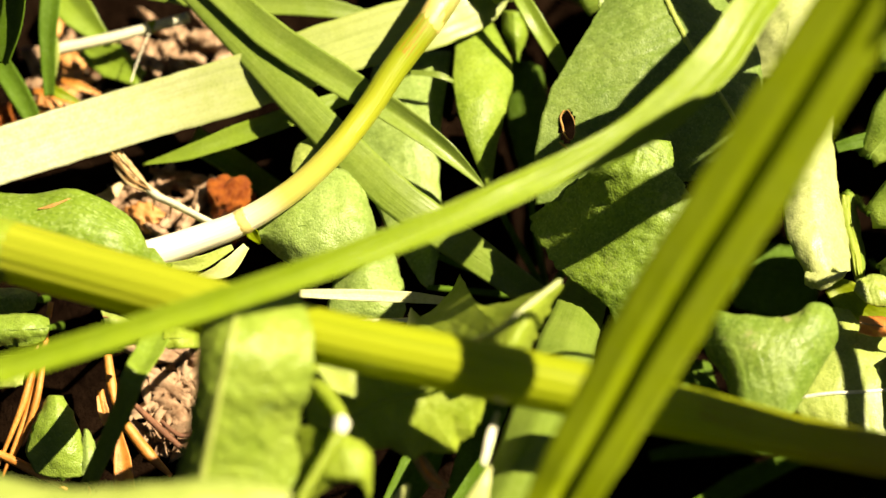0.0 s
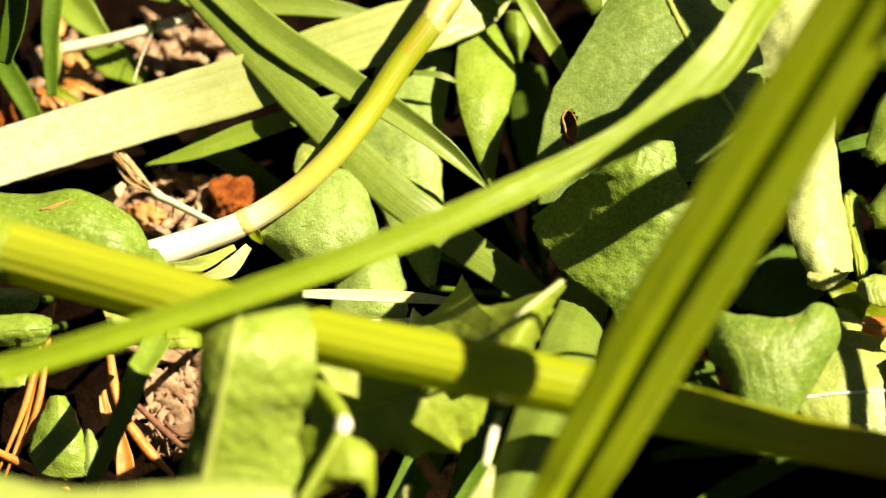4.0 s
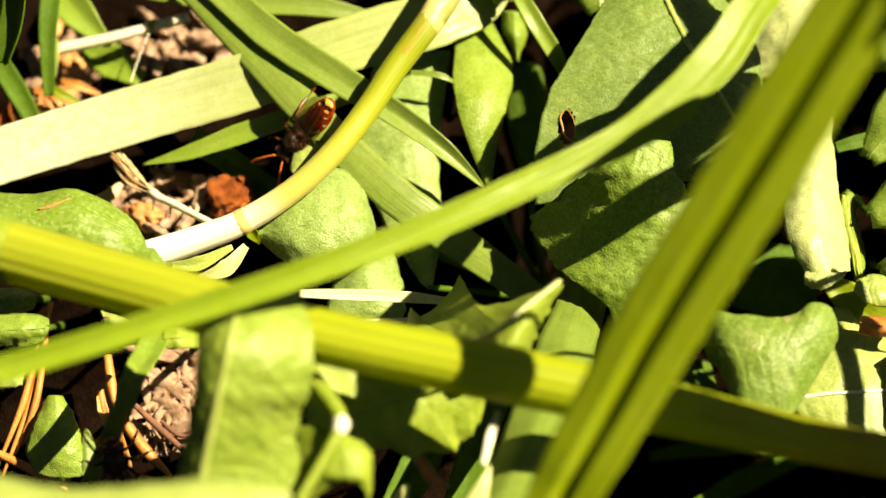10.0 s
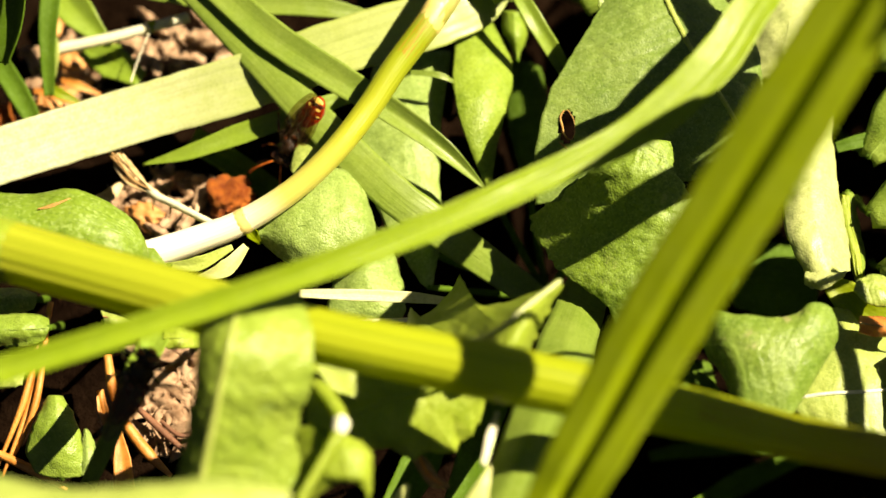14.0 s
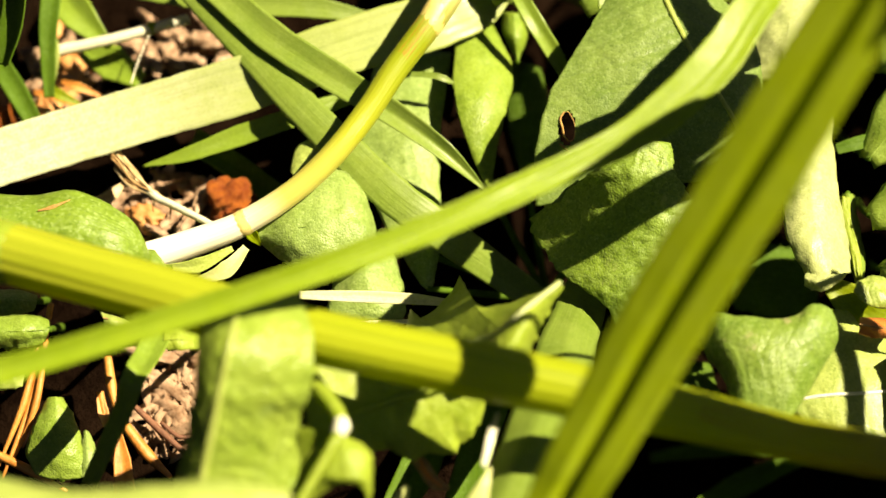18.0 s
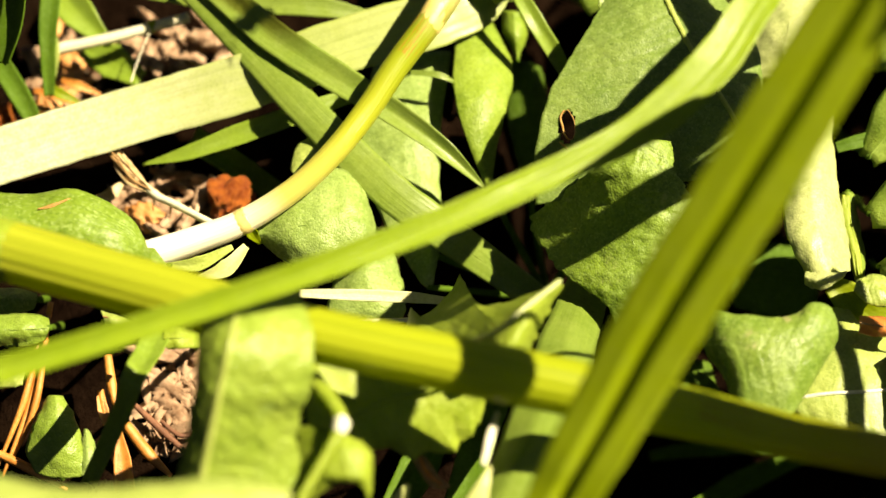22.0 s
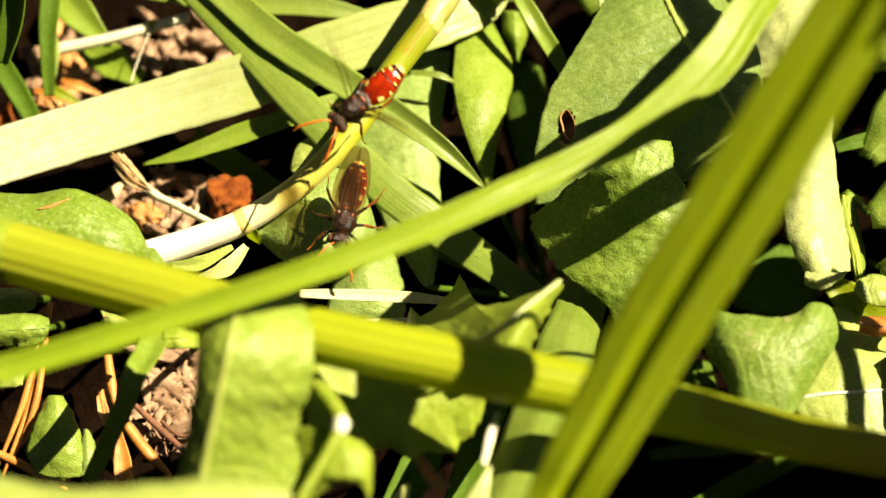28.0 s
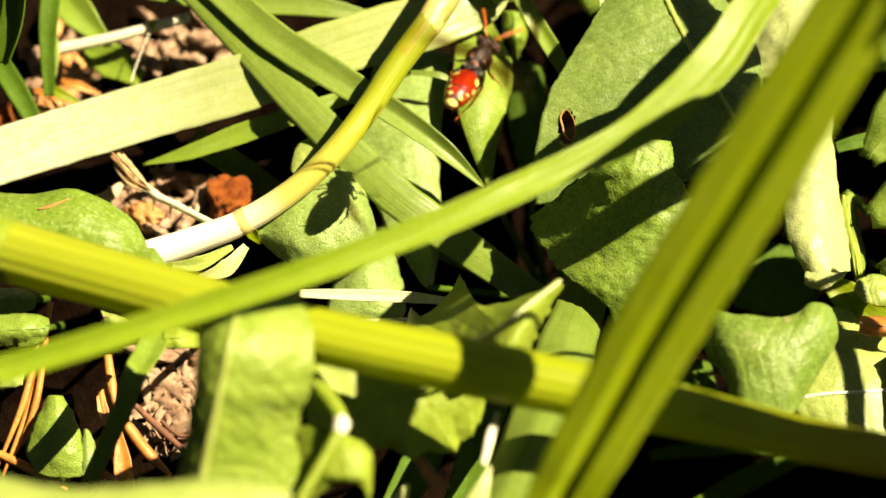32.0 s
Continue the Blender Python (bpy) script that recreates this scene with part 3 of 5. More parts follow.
leaf("small green leaf half hidden by the stem", [(-31.4, -0.4, 16.0), (-30.7, 1.0, 16.3), (-29.4, 1.0, 16.3), (-28.2, -0.4, 15.5)], [(-31.1, -1.1, 16.5), (-30.1, -0.8, 17.0), (-29.1, -0.8, 17.0), (-28.1, -0.6, 15.5)], [(-31.0, -1.6, 16.0), (-30.0, -1.9, 16.2), (-29.1, -1.9, 16.2), (-28.1, -0.9, 15.5)], LEAF_VEINED, n=24, m=14, rib_rise=-0.2, seed=2)
leaf("small blunt green leaf", [(-46.7, -5.6, 14.0), (-42.7, -5.1, 14.0), (-40.2, -5.2, 13.0)], [(-46.2, -7.7, 15.0), (-42.2, -7.6, 15.0), (-39.8, -6.9, 14.0)], [(-46.5, -8.5, 13.0), (-42.5, -8.3, 13.0), (-40.3, -7.6, 13.0)], LEAF, n=30, m=16, seed=3)
leaf("small green leaf in shade", [(-48.1, -0.1, 10.0), (-44.6, 0.0, 10.0), (-42.6, -0.2, 9.0)], [(-47.7, -2.0, 11.0), (-44.2, -2.0, 11.0), (-42.6, -1.0, 9.0)], [(-47.8, -3.2, 10.0), (-44.3, -3.1, 10.0), (-42.8, -2.1, 9.0)], LEAF_DEEP, n=30, m=16, seed=4)
leaf("pale leaf edge near the soil", [(-47.7, -7.2, 8.0), (-44.8, -6.9, 8.0), (-43.4, -7.7, 8.0)], [(-47.3, -9.2, 9.0), (-44.4, -9.2, 9.0), (-43.2, -9.0, 8.0)], [(-47.3, -10.8, 8.0), (-44.4, -10.8, 8.0), (-43.3, -10.3, 8.0)], LEAF_PALE, n=24, m=14, seed=5)
leaf("rounded green seedling leaf near the soil", [(-40.8, -11.2, 7.0), (-41.9, -14.2, 7.0), (-42.7, -16.5, 6.0), (-41.6, -18.9, 5.0)], [(-39.8, -11.5, 8.0), (-39.3, -14.7, 8.0), (-39.0, -17.4, 7.0), (-38.8, -19.5, 5.0)], [(-39.2, -11.2, 7.0), (-37.7, -13.5, 7.0), (-36.7, -16.5, 6.0), (-36.1, -19.0, 5.0)], LEAF, n=36, m=20, rib_rise=-0.14, ragged=0.08, seed=6)
leaf("small green seedling leaf beside a grass blade", [(-37.2, -14.1, 5.0), (-37.4, -16.8, 5.5), (-37.1, -19.0, 5.0)], [(-36.8, -14.1, 5.5), (-36.3, -17.1, 6.2), (-36.1, -19.4, 5.0)], [(-36.4, -14.3, 5.0), (-35.4, -16.8, 5.5), (-35.4, -19.0, 5.0)], LEAF_WAXY, n=24, m=14, rib_rise=-0.14, seed=36)
leaf("crinkled light-green leaf draped over the stem", [(-20.0, -17.7, 41.0), (-20.5, -23.6, 42.6), (-20.8, -27.0, 41.2), (-21.5, -29.3, 38.4), (-22.5, -32.1, 35.2), (-23.4, -34.2, 32.2)],
     [(-17.0, -17.5, 42.5), (-17.5, -24.3, 45.2), (-18.3, -27.6, 43.5), (-19.1, -30.0, 41.0), (-20.0, -32.5, 38.0), (-20.8, -35.3, 35.0)],
     [(-12.9, -15.5, 40.5), (-11.0, -22.9, 42.5), (-11.1, -26.6, 40.5), (-12.3, -28.0, 38.0), (-12.3, -30.4, 35.0), (-12.6, -34.1, 32.0)], LEAF_DRAPED, rib=RIB_GREEN, rib_size=(0.22, 0.3, 0.38, 0.46), rib_rise=0.0, quilt=0.05, veins=6, slant=0.4, crinkle=0.15, n=150, m=90, keel=0.5, net=0.08, stalk=False, seed=7)
leaf("large out-of-focus leaf close to the lens", [(-36.1, -38.6, 52.0), (-29.1, -40.3, 52.0), (-22.7, -40.0, 52.0), (-16.5, -39.2, 51.0), (-11.8, -39.7, 50.0)],
     [(-35.1, -43.1, 54.0), (-28.4, -43.5, 54.0), (-22.2, -43.4, 54.0), (-16.2, -42.0, 52.0), (-11.6, -40.3, 50.0)], [(-35.2, -45.8, 52.0), (-28.5, -46.1, 52.0), (-22.3, -45.8, 52.0), (-16.2, -43.9, 51.0), (-11.7, -40.8, 50.0)], LEAF_PALE, crinkle=0.15, ragged=0.02, stalk=False, seed=8)
dandelion = leaf("toothed green dandelion leaf passing under the stem", [(10.6, -10.0, 30.0), (9.3, -11.2, 30.0), (6.5, -10.3, 26.0), (3.6, -8.1, 21.0), (2.4, -5.0, 17.5), (1.8, -0.8, 14.0), (0.7, -3.5, 15.5), (-0.8, -6.3, 17.0), (-2.3, -7.8, 18.0), (-3.2, -6.2, 17.0), (-3.7, -10.3, 20.0)],
     [(10.8, -10.7, 30.5), (7.7, -15.1, 34.0), (5.4, -17.1, 33.5), (3.4, -16.9, 31.0), (0.3, -14.6, 26.0), (-3.6, -12.4, 22.0)],
     [(11.3, -10.4, 29.0), (9.4, -13.8, 29.5), (7.8, -17.9, 30.0), (4.9, -19.0, 30.0), (0.8, -17.7, 28.0), (-3.4, -14.8, 24.0)], LEAF_LIME, rib=RIB, rib_size=(0.28, 0.3, 0.2, 0.15), crinkle=0.12, quilt=0.04, n=120, m=36, cut=True, seed=9, category="dandelion leaf")
part("lobe", lamina([(5.0, -18.3, 28.0), (0.8, -17.7, 28.0), (-3.3, -17.1, 28.0), (-7.5, -15.9, 28.5), (-10.8, -17.4, 29.0), (-12.6, -19.4, 29.0)],
     [(5.1, -18.7, 27.0), (2.9, -19.9, 26.5), (-0.7, -21.1, 26.5), (-4.9, -21.5, 27.0), (-8.7, -22.1, 27.5), (-12.4, -23.1, 28.0)],
     [(5.3, -19.1, 26.0), (3.5, -19.5, 24.5), (3.2, -22.1, 24.0), (2.8, -23.3, 23.5), (1.6, -23.7, 23.0), (1.3, -24.5, 23.0), (-1.3, -24.5, 23.0), (-2.6, -25.4, 23.0), (-4.9, -24.5, 23.5), (-7.5, -25.2, 24.5), (-10.5, -26.2, 25.5), (-12.3, -25.9, 26.0)], crinkle=0.15, quilt=0.04, n=110, m=30, cut=True, seed=12), LEAF_LIME, dandelion)
part("midrib", rod([(3.4, -18.8, 28.5), (-1.2, -20.4, 27.6), (-4.8, -21.4, 27.6), (-8.4, -23.1, 28.0)], [0.3, 0.32, 0.28, 0.2], 40, 10), LEAF_LIME, dandelion)
leaf("bright green leaf lobe below the stem", [(-12.6, -26.5, 33.0), (-12.9, -29.4, 33.2), (-13.2, -31.6, 32.5), (-12.6, -33.8, 31.0)], [(-9.4, -27.9, 35.0), (-8.6, -30.1, 35.5), (-8.3, -32.0, 35.0), (-8.3, -32.2, 34.0)], [(-7.0, -28.4, 34.0), (-6.1, -29.7, 34.0), (-6.0, -31.6, 33.0), (-6.3, -33.3, 32.0)], LEAF_LIME, rib=LEAF_LIME, stalk=False, crinkle=0.18, quilt=0.04, n=50, m=28, seed=31)
leaf("round pale-green leaf behind the arched stem", [(-19.6, 5.1, 13.0), (-15.8, 10.6, 14.0), (-11.6, 12.4, 14.0), (-8.6, 10.6, 13.0), (-7.1, 6.9, 11.0)], [(-19.4, 4.5, 13.0), (-15.2, 4.5, 15.0), (-11.1, 5.2, 15.0), (-8.2, 5.1, 14.0), (-7.0, 6.0, 11.0)],
     [(-19.2, 4.3, 12.0), (-15.5, 1.4, 12.0), (-10.8, 0.7, 12.0), (-7.9, 2.6, 11.0), (-7.1, 5.1, 11.0)], LEAF_WAXY, quilt=0.05, crinkle=0.2, rib_rise=-0.14, seed=10)
leaf("small pale-green leaf behind the stem", [(-16.4, 12.7, 13.0), (-15.7, 15.9, 13.0), (-13.5, 16.8, 13.0), (-11.2, 16.4, 12.0)], [(-15.8, 11.6, 13.6), (-14.4, 13.4, 13.6), (-12.3, 14.1, 13.6), (-10.5, 15.1, 12.0)], [(-15.2, 10.9, 13.0), (-12.8, 11.1, 13.0), (-11.1, 12.2, 12.5), (-10.3, 14.4, 12.0)], LEAF_PALE, n=30, m=16, seed=11)
leaf("pale-green leaf low in the tuft", [(-10.6, 6.5, 8.0), (-11.7, 1.7, 8.0), (-12.2, -1.7, 8.0), (-10.9, -3.2, 7.0)], [(-8.3, 5.4, 10.0), (-7.9, 0.6, 10.0), (-7.9, -2.2, 9.0), (-8.0, -3.5, 7.0)], [(-5.7, 6.5, 8.0), (-4.3, 2.0, 8.0), (-3.9, -1.7, 8.0), (-5.0, -3.2, 7.0)], LEAF_WAXY, n=36, m=20, rib_rise=-0.14, seed=12)
leaf("upright lance-shaped green leaf", [(2.3, 34.0, 11.0), (1.2, 28.2, 12.5), (1.2, 21.8, 13.5), (2.7, 16.6, 12.0), (4.9, 13.2, 8.0)], [(3.9, 34.0, 11.5), (4.6, 27.6, 12.8), (4.4, 20.9, 13.8), (4.3, 16.5, 11.8), (5.1, 13.1, 8.0)],
     [(5.5, 34.7, 10.0), (7.8, 27.4, 11.0), (7.0, 21.4, 12.0), (5.9, 17.2, 10.2), (5.2, 13.2, 8.0)], LEAF_BRIGHT, quilt=0.02, crinkle=0.12, rib_rise=-0.14, seed=13)
leaf("long hanging green leaf with a narrow tip", [(-7.4, 31.9, 8.0), (-8.9, 22.7, 9.0), (-8.7, 15.9, 8.0), (-6.2, 9.2, 7.0), (-2.4, 2.7, 6.0)], [(-3.2, 31.1, 9.0), (-4.1, 21.2, 10.0), (-4.0, 15.2, 9.0), (-2.6, 8.7, 8.0), (-1.6, 2.2, 6.0)],
     [(1.0, 31.9, 8.0), (0.0, 22.7, 9.0), (-0.4, 15.9, 8.0), (-0.1, 9.2, 7.0), (-1.0, 2.7, 6.0)], LEAF_WAXY, quilt=0.05, rib_rise=-0.14, seed=14)
leaf("small green leaf tip", [(6.7, 35.9, 10.0), (6.8, 32.8, 10.0), (8.2, 30.0, 9.0)], [(7.9, 35.2, 11.0), (8.1, 32.0, 11.0), (8.4, 29.9, 9.0)], [(9.3, 35.5, 10.0), (9.6, 32.4, 10.0), (8.6, 30.0, 9.0)], LEAF_BRIGHT, n=24, m=14, seed=15)
holed = leaf("large grey-green leaf with an insect-eaten hole", [(17.9, 29.9, 21.5), (15.0, 24.3, 21.5), (12.4, 19.9, 21.0), (10.7, 16.4, 20.2), (9.7, 12.0, 18.6), (9.6, 7.0, 15.0)],
     [(23.3, 28.8, 23.0), (24.6, 24.7, 23.0), (26.6, 19.9, 22.5), (28.8, 16.3, 21.5), (31.0, 13.4, 19.0), (32.0, 11.0, 15.0)],
     [(28.6, 32.2, 20.0), (31.9, 27.6, 20.0), (33.7, 22.8, 19.5), (33.6, 17.3, 19.0), (33.1, 13.0, 18.0), (33.0, 11.0, 14.0)], LEAF_DEEP, hole=(12.92, 13.75, 0.9, 1.75), rib=RIB_GREEN, rib_size=(0.32, 0.3, 0.26, 0.24), rib_rise=0.05, quilt=0.1, crinkle=0.12, n=130, m=120, keel=0.6, net=0.03, ragged=0.012, seed=16)
part("hole_rim", rod([(12.6, 15.4, 20.2), (13.0, 15.4, 20.2), (13.3, 14.9, 20.2), (13.6, 14.2, 20.1), (13.7, 13.2, 19.9), (13.5, 12.3, 19.8), (13.1, 12.1, 19.7), (12.6, 12.7, 19.7), (12.4, 13.7, 19.8), (12.2, 14.6, 20.1), (12.6, 15.4, 20.2)], [0.1, 0.06, 0.05, 0.04, 0.04, 0.05, 0.06, 0.1, 0.13, 0.12, 0.1], 60, 8), RIM, holed, "dry tan rim of the hole")
part("scar", rod([(12.0, 11.8, 19.7), (12.5, 11.4, 19.6), (13.1, 10.9, 19.4)], [0.05, 0.12, 0.05], 12, 8), RIM, holed, "short tan scar")
leaf("large rough green leaf with a notched edge", [(17.4, 9.9, 21.5), (15.3, 7.6, 21.0), (13.2, 8.1, 17.0), (9.5, 7.9, 11.0), (10.5, 3.5, 12.0), (12.5, -0.8, 14.0), (16.3, -4.5, 15.0), (17.9, -8.2, 14.0)], [(20.1, 9.9, 22.8), (19.2, 6.9, 22.2), (18.7, 4.9, 20.5), (18.7, 2.4, 18.5), (19.8, -0.3, 17.5), (20.6, -2.7, 17.0), (21.6, -5.7, 16.0), (21.1, -8.9, 14.0)],
     [(23.3, 10.4, 22.0), (23.6, 7.3, 21.5), (25.4, 5.2, 19.5), (28.1, 3.7, 17.5), (29.5, 1.6, 16.5), (29.7, -0.8, 16.0), (28.1, -4.2, 15.0), (23.9, -9.6, 14.0)], LEAF_ROUGH, quilt=0.08, crinkle=0.26, n=90, m=50, net=0.08, teeth=0.05, tooth_count=16, seed=17)
leaf("pale folded leaf behind the broad blade", [(35.6, 36.1, 16.0), (33.7, 28.3, 16.0), (33.8, 23.2, 15.0)], [(38.9, 34.5, 18.0), (37.3, 26.9, 18.0), (36.5, 23.0, 15.0)], [(44.1, 36.1, 16.0), (41.0, 26.8, 17.0), (39.3, 23.4, 15.0)], LEAF_BLEACHED, n=36, m=22, seed=18)
leaf("pale creased leaf with worn brown edges", [(37.7, 20.7, 14.0), (35.7, 10.0, 15.0), (35.3, 2.6, 16.0), (37.7, -2.5, 15.0)], [(39.7, 19.4, 16.0), (38.2, 8.8, 17.0), (38.4, 2.0, 17.0), (39.3, -2.1, 16.0)], [(42.0, 20.7, 14.0), (41.5, 10.7, 15.0), (42.1, 3.7, 14.0), (41.9, -0.3, 14.0)], LEAF_BLEACHED, quilt=0.05, crinkle=0.18, rib_rise=-0.14, seed=19)
leaf("narrow green leaf strip in shade", [(42.8, 11.4, 10.0), (43.0, 6.1, 10.0), (43.1, 0.6, 10.0)], [(43.4, 11.1, 11.0), (43.5, 5.5, 11.0), (43.5, 0.0, 11.0)], [(44.3, 11.4, 10.0), (44.6, 5.4, 10.0), (44.2, 0.6, 10.0)], LEAF, n=30, m=14, seed=20)
leaf("crinkled worn green leaf", [(24.8, -11.2, 20.0), (26.2, -9.4, 22.0), (28.6, -10.2, 23.0), (31.3, -10.4, 23.0), (33.8, -10.1, 23.0), (35.8, -8.7, 23.0), (37.6, -9.2, 22.5)],
     [(25.3, -12.0, 20.0), (26.5, -13.3, 22.5), (28.7, -14.3, 23.5), (31.1, -14.7, 23.8), (33.5, -14.1, 23.8), (35.9, -12.4, 23.5), (38.1, -11.1, 22.0)],
     [(25.8, -13.4, 19.5), (27.2, -15.4, 20.0), (27.9, -19.3, 20.5), (30.3, -20.2, 20.5), (33.0, -19.6, 20.5), (36.4, -14.7, 21.0), (37.9, -12.5, 21.0)], LEAF_WORN, rib=LEAF_WORN, rib_rise=-0.3, quilt=0.05, crinkle=0.13, n=90, m=50, net=0.03, seed=21)
leaf("broad bright-green leaf with a white midrib", [(34.1, -13.5, 12.0), (39.6, -4.4, 13.0), (43.4, -6.3, 13.0), (48.0, -8.4, 12.0)], [(33.8, -14.6, 13.0), (37.9, -14.3, 14.0), (42.4, -14.0, 14.0), (47.2, -13.0, 13.0)], [(34.2, -15.4, 12.0), (38.3, -19.0, 12.0), (42.2, -19.7, 12.0), (46.7, -19.0, 12.0)], LEAF_PALE, rib=RIB_WHITE, rib_size=(0.22, 0.16), seed=22)
t = thing("leaf_stalk", "bent pale-green leaf stalk", "stalk")
part("stalk", rod([(-11.5, -22.8, 35.0), (-9.4, -26.0, 36.0), (-8.7, -28.0, 36.5), (-9.5, -30.0, 36.5), (-12.2, -34.5, 35.0)], [0.75, 0.68, 0.62, 0.5, 0.45], 50, 18, 6, 0.05), LEAF_LIME, t)
part("joint", rod([(-8.9, -27.5, 36.6), (-8.65, -28.1, 36.7), (-9.0, -28.9, 36.7)], [0.6, 0.78, 0.6], 12, 16), RIB_WHITE, t, "white swelling at the stalk's bend")
t = thing("leaf_edge", "curled yellow-green leaf edge with a wavy rim", "leaf")
part("rim", ribbon([(42.5, 9.5, 13.0), (42.5, 6.4, 13.0), (42.9, 3.0, 13.0), (43.0, -0.5, 13.0)], [1.2, 0.9, 1.1, 0.8], fold=-0.3, wave=0.8, n=50), LEAF_LIME, t)
part("lobe", lamina([(41.8, -2.9, 16.6), (42.9, -2.2, 16.5), (44.1, -2.0, 16.5), (45.6, -2.7, 16.0)], [(41.4, -3.8, 17.0), (42.5, -3.9, 17.0), (43.6, -4.1, 17.0), (45.3, -4.3, 16.5)], [(41.3, -4.1, 16.6), (42.3, -5.2, 16.5), (43.6, -5.6, 16.2), (45.2, -5.7, 16.0)], n=30, m=16, crinkle=0.3, net=0.05, seed=33), LEAF_PALE, t)
# olive ribbon put in for the shadow area behind the rim
part("shade_fill", ribbon([(39.8, -1.6, 13.5), (41.6, -3.0, 13.0), (43.7, -5.2, 13.0), (47.3, -5.6, 12.0)], [2.0, 3.6, 4.0, 3.0], fold=0.3, n=40), GRASS_LIME, t, "olive piece filling the shadow behind the leaf")
part("lip", lamina([(37.0, -1.0, 15.5), (38.2, -1.5, 16.2), (39.6, -1.8, 16.4), (40.9, -1.7, 16.5)], [(36.7, -2.0, 15.8), (38.0, -2.8, 16.4), (39.4, -2.7, 16.6), (40.8, -2.0, 16.6)], [(36.9, -2.4, 15.2), (38.1, -3.4, 15.6), (39.3, -3.2, 16.0), (40.8, -2.2, 16.3)], n=30, m=16, crinkle=0.15, seed=34), LEAF_BLEACHED, t, "pale curled lip")
leaf("dry rust-coloured leaf tip", [(41.8, -6.6, 16.0), (44.0, -6.6, 16.0), (46.8, -7.0, 16.0)], [(41.4, -7.9, 17.0), (43.6, -8.3, 17.0), (46.4, -8.4, 17.0)], [(41.6, -8.2, 16.0), (43.7, -8.9, 16.0), (46.5, -9.2, 16.0)], RUST, rib=BROWN, n=24, m=12, stalk=False, seed=23)

grass("dry brown curled leaf scrap under the dandelion leaf", [(-3.0, -23.2, 20.0), (-1.9, -24.9, 21.0), (-0.8, -26.2, 20.0), (0.6, -25.9, 18.0)], [0.5, 1.3, 1.2, 0.3], BROWN, fold=0.5)
grass("thin dry red-brown tendril under the dandelion leaf", [(-2.2, -24.6, 22.0), (-1.4, -26.5, 22.5), (-0.1, -27.0, 21.0)], [0.2, 0.5, 0.2], RUST, fold=0.4)
grass("pale grass blade tip", [(2.6, -34.1, 32.0), (3.5, -32.1, 33.0), (4.1, -30.3, 33.0)], [2.4, 1.1, 0.2], GRASS_PALE, fold=-0.2)
grass("pale grass blade tip in shade", [(-4.3, -30.8, 24.0), (-3.8, -29.7, 24.5), (-3.2, -28.2, 24.0)], [1.4, 1.3, 0.5], GRASS_PALE, fold=0.2)
grass("thin grass blade coloured dark for shade", [(29.0, 18.8, 19.0), (30.9, 17.1, 16.0), (33.9, 16.4, 10.0)], [0.9, 1.1, 0.8], LEAF_SHADE_TINT, fold=0.3)
grass("pale curled leaf edge beside the dark blades", [(-45.5, 36.3, 9.0), (-44.1, 31.2, 9.5), (-44.3, 28.7, 8.0), (-45.2, 27.4, 6.0)], [0.8, 1.5, 1.3, 0.4], LEAF_PALE, fold=0.3)
grass("short yellow-green blade in the litter", [(-45.6, 28.6, 6.0), (-43.6, 27.4, 6.0), (-41.5, 26.8, 5.0)], [0.7, 1.3, 0.5], GRASS_LIME, fold=0.3)
leaf("small torn pale leaf under the stem", [(-35.2, -3.6, 12.0), (-33.6, -4.2, 12.0), (-31.8, -4.8, 11.0)], [(-34.8, -4.8, 12.5), (-33.4, -5.2, 12.5), (-31.9, -5.0, 11.0)], [(-34.6, -5.4, 12.0), (-33.3, -5.7, 12.0), (-32.0, -5.3, 11.0)], LEAF_PALE, rib=BROWN, n=20, m=10, seed=24)
leaf("yellowed leaf scrap under the stem", [(-27.1, -10.3, 20.0), (-25.6, -9.9, 20.0), (-23.9, -10.1, 19.0)], [(-27.1, -11.5, 20.5), (-25.4, -11.4, 20.5), (-23.8, -11.0, 19.0)], [(-26.7, -12.4, 20.0), (-25.3, -12.3, 20.0), (-23.8, -11.7, 19.0)], LEAF_LIME, n=20, m=12, seed=25)
grass("thin white grass blade under the stem", [(-13.0, -5.7, 12.0), (-8.3, -5.3, 12.0), (-3.4, -4.9, 12.0)], [0.5, 0.8, 0.4], STRAW_WHITE, fold=0.2)
leaf("leaf coloured dark for deep shade", [(7.0, 33.8, 2.0), (7.5, 25.8, 2.0), (9.1, 19.4, 0.0)], [(9.3, 33.9, 3.0), (9.8, 25.2, 3.0), (9.7, 18.6, 0.0)], [(11.6, 33.8, 2.0), (12.4, 25.8, 2.0), (10.7, 19.4, 0.0)], LEAF_SHADE_TINT, n=30, m=14, seed=26)
leaf("leaf coloured dark for deep shade", [(32.6, 12.0, -4.0), (36.4, 12.9, -3.0), (42.6, 13.3, -5.0)], [(32.2, 7.8, -3.0), (36.5, 7.2, -2.0), (42.6, 8.3, -4.0)], [(32.8, 5.1, -4.0), (36.9, 3.5, -3.0), (41.8, 5.2, -5.0)], LEAF_SHADE_TINT, n=30, m=14, seed=27)
leaf("leaf coloured dark for deep shade", [(31.5, 43.1, -4.0), (32.2, 34.8, -3.0), (34.7, 28.9, -5.0)], [(34.8, 42.4, -3.0), (35.4, 34.1, -2.0), (35.9, 28.2, -4.0)], [(38.4, 43.1, -4.0), (38.9, 34.8, -3.0), (37.4, 28.9, -5.0)], LEAF_SHADE_TINT, n=30, m=14, seed=28)
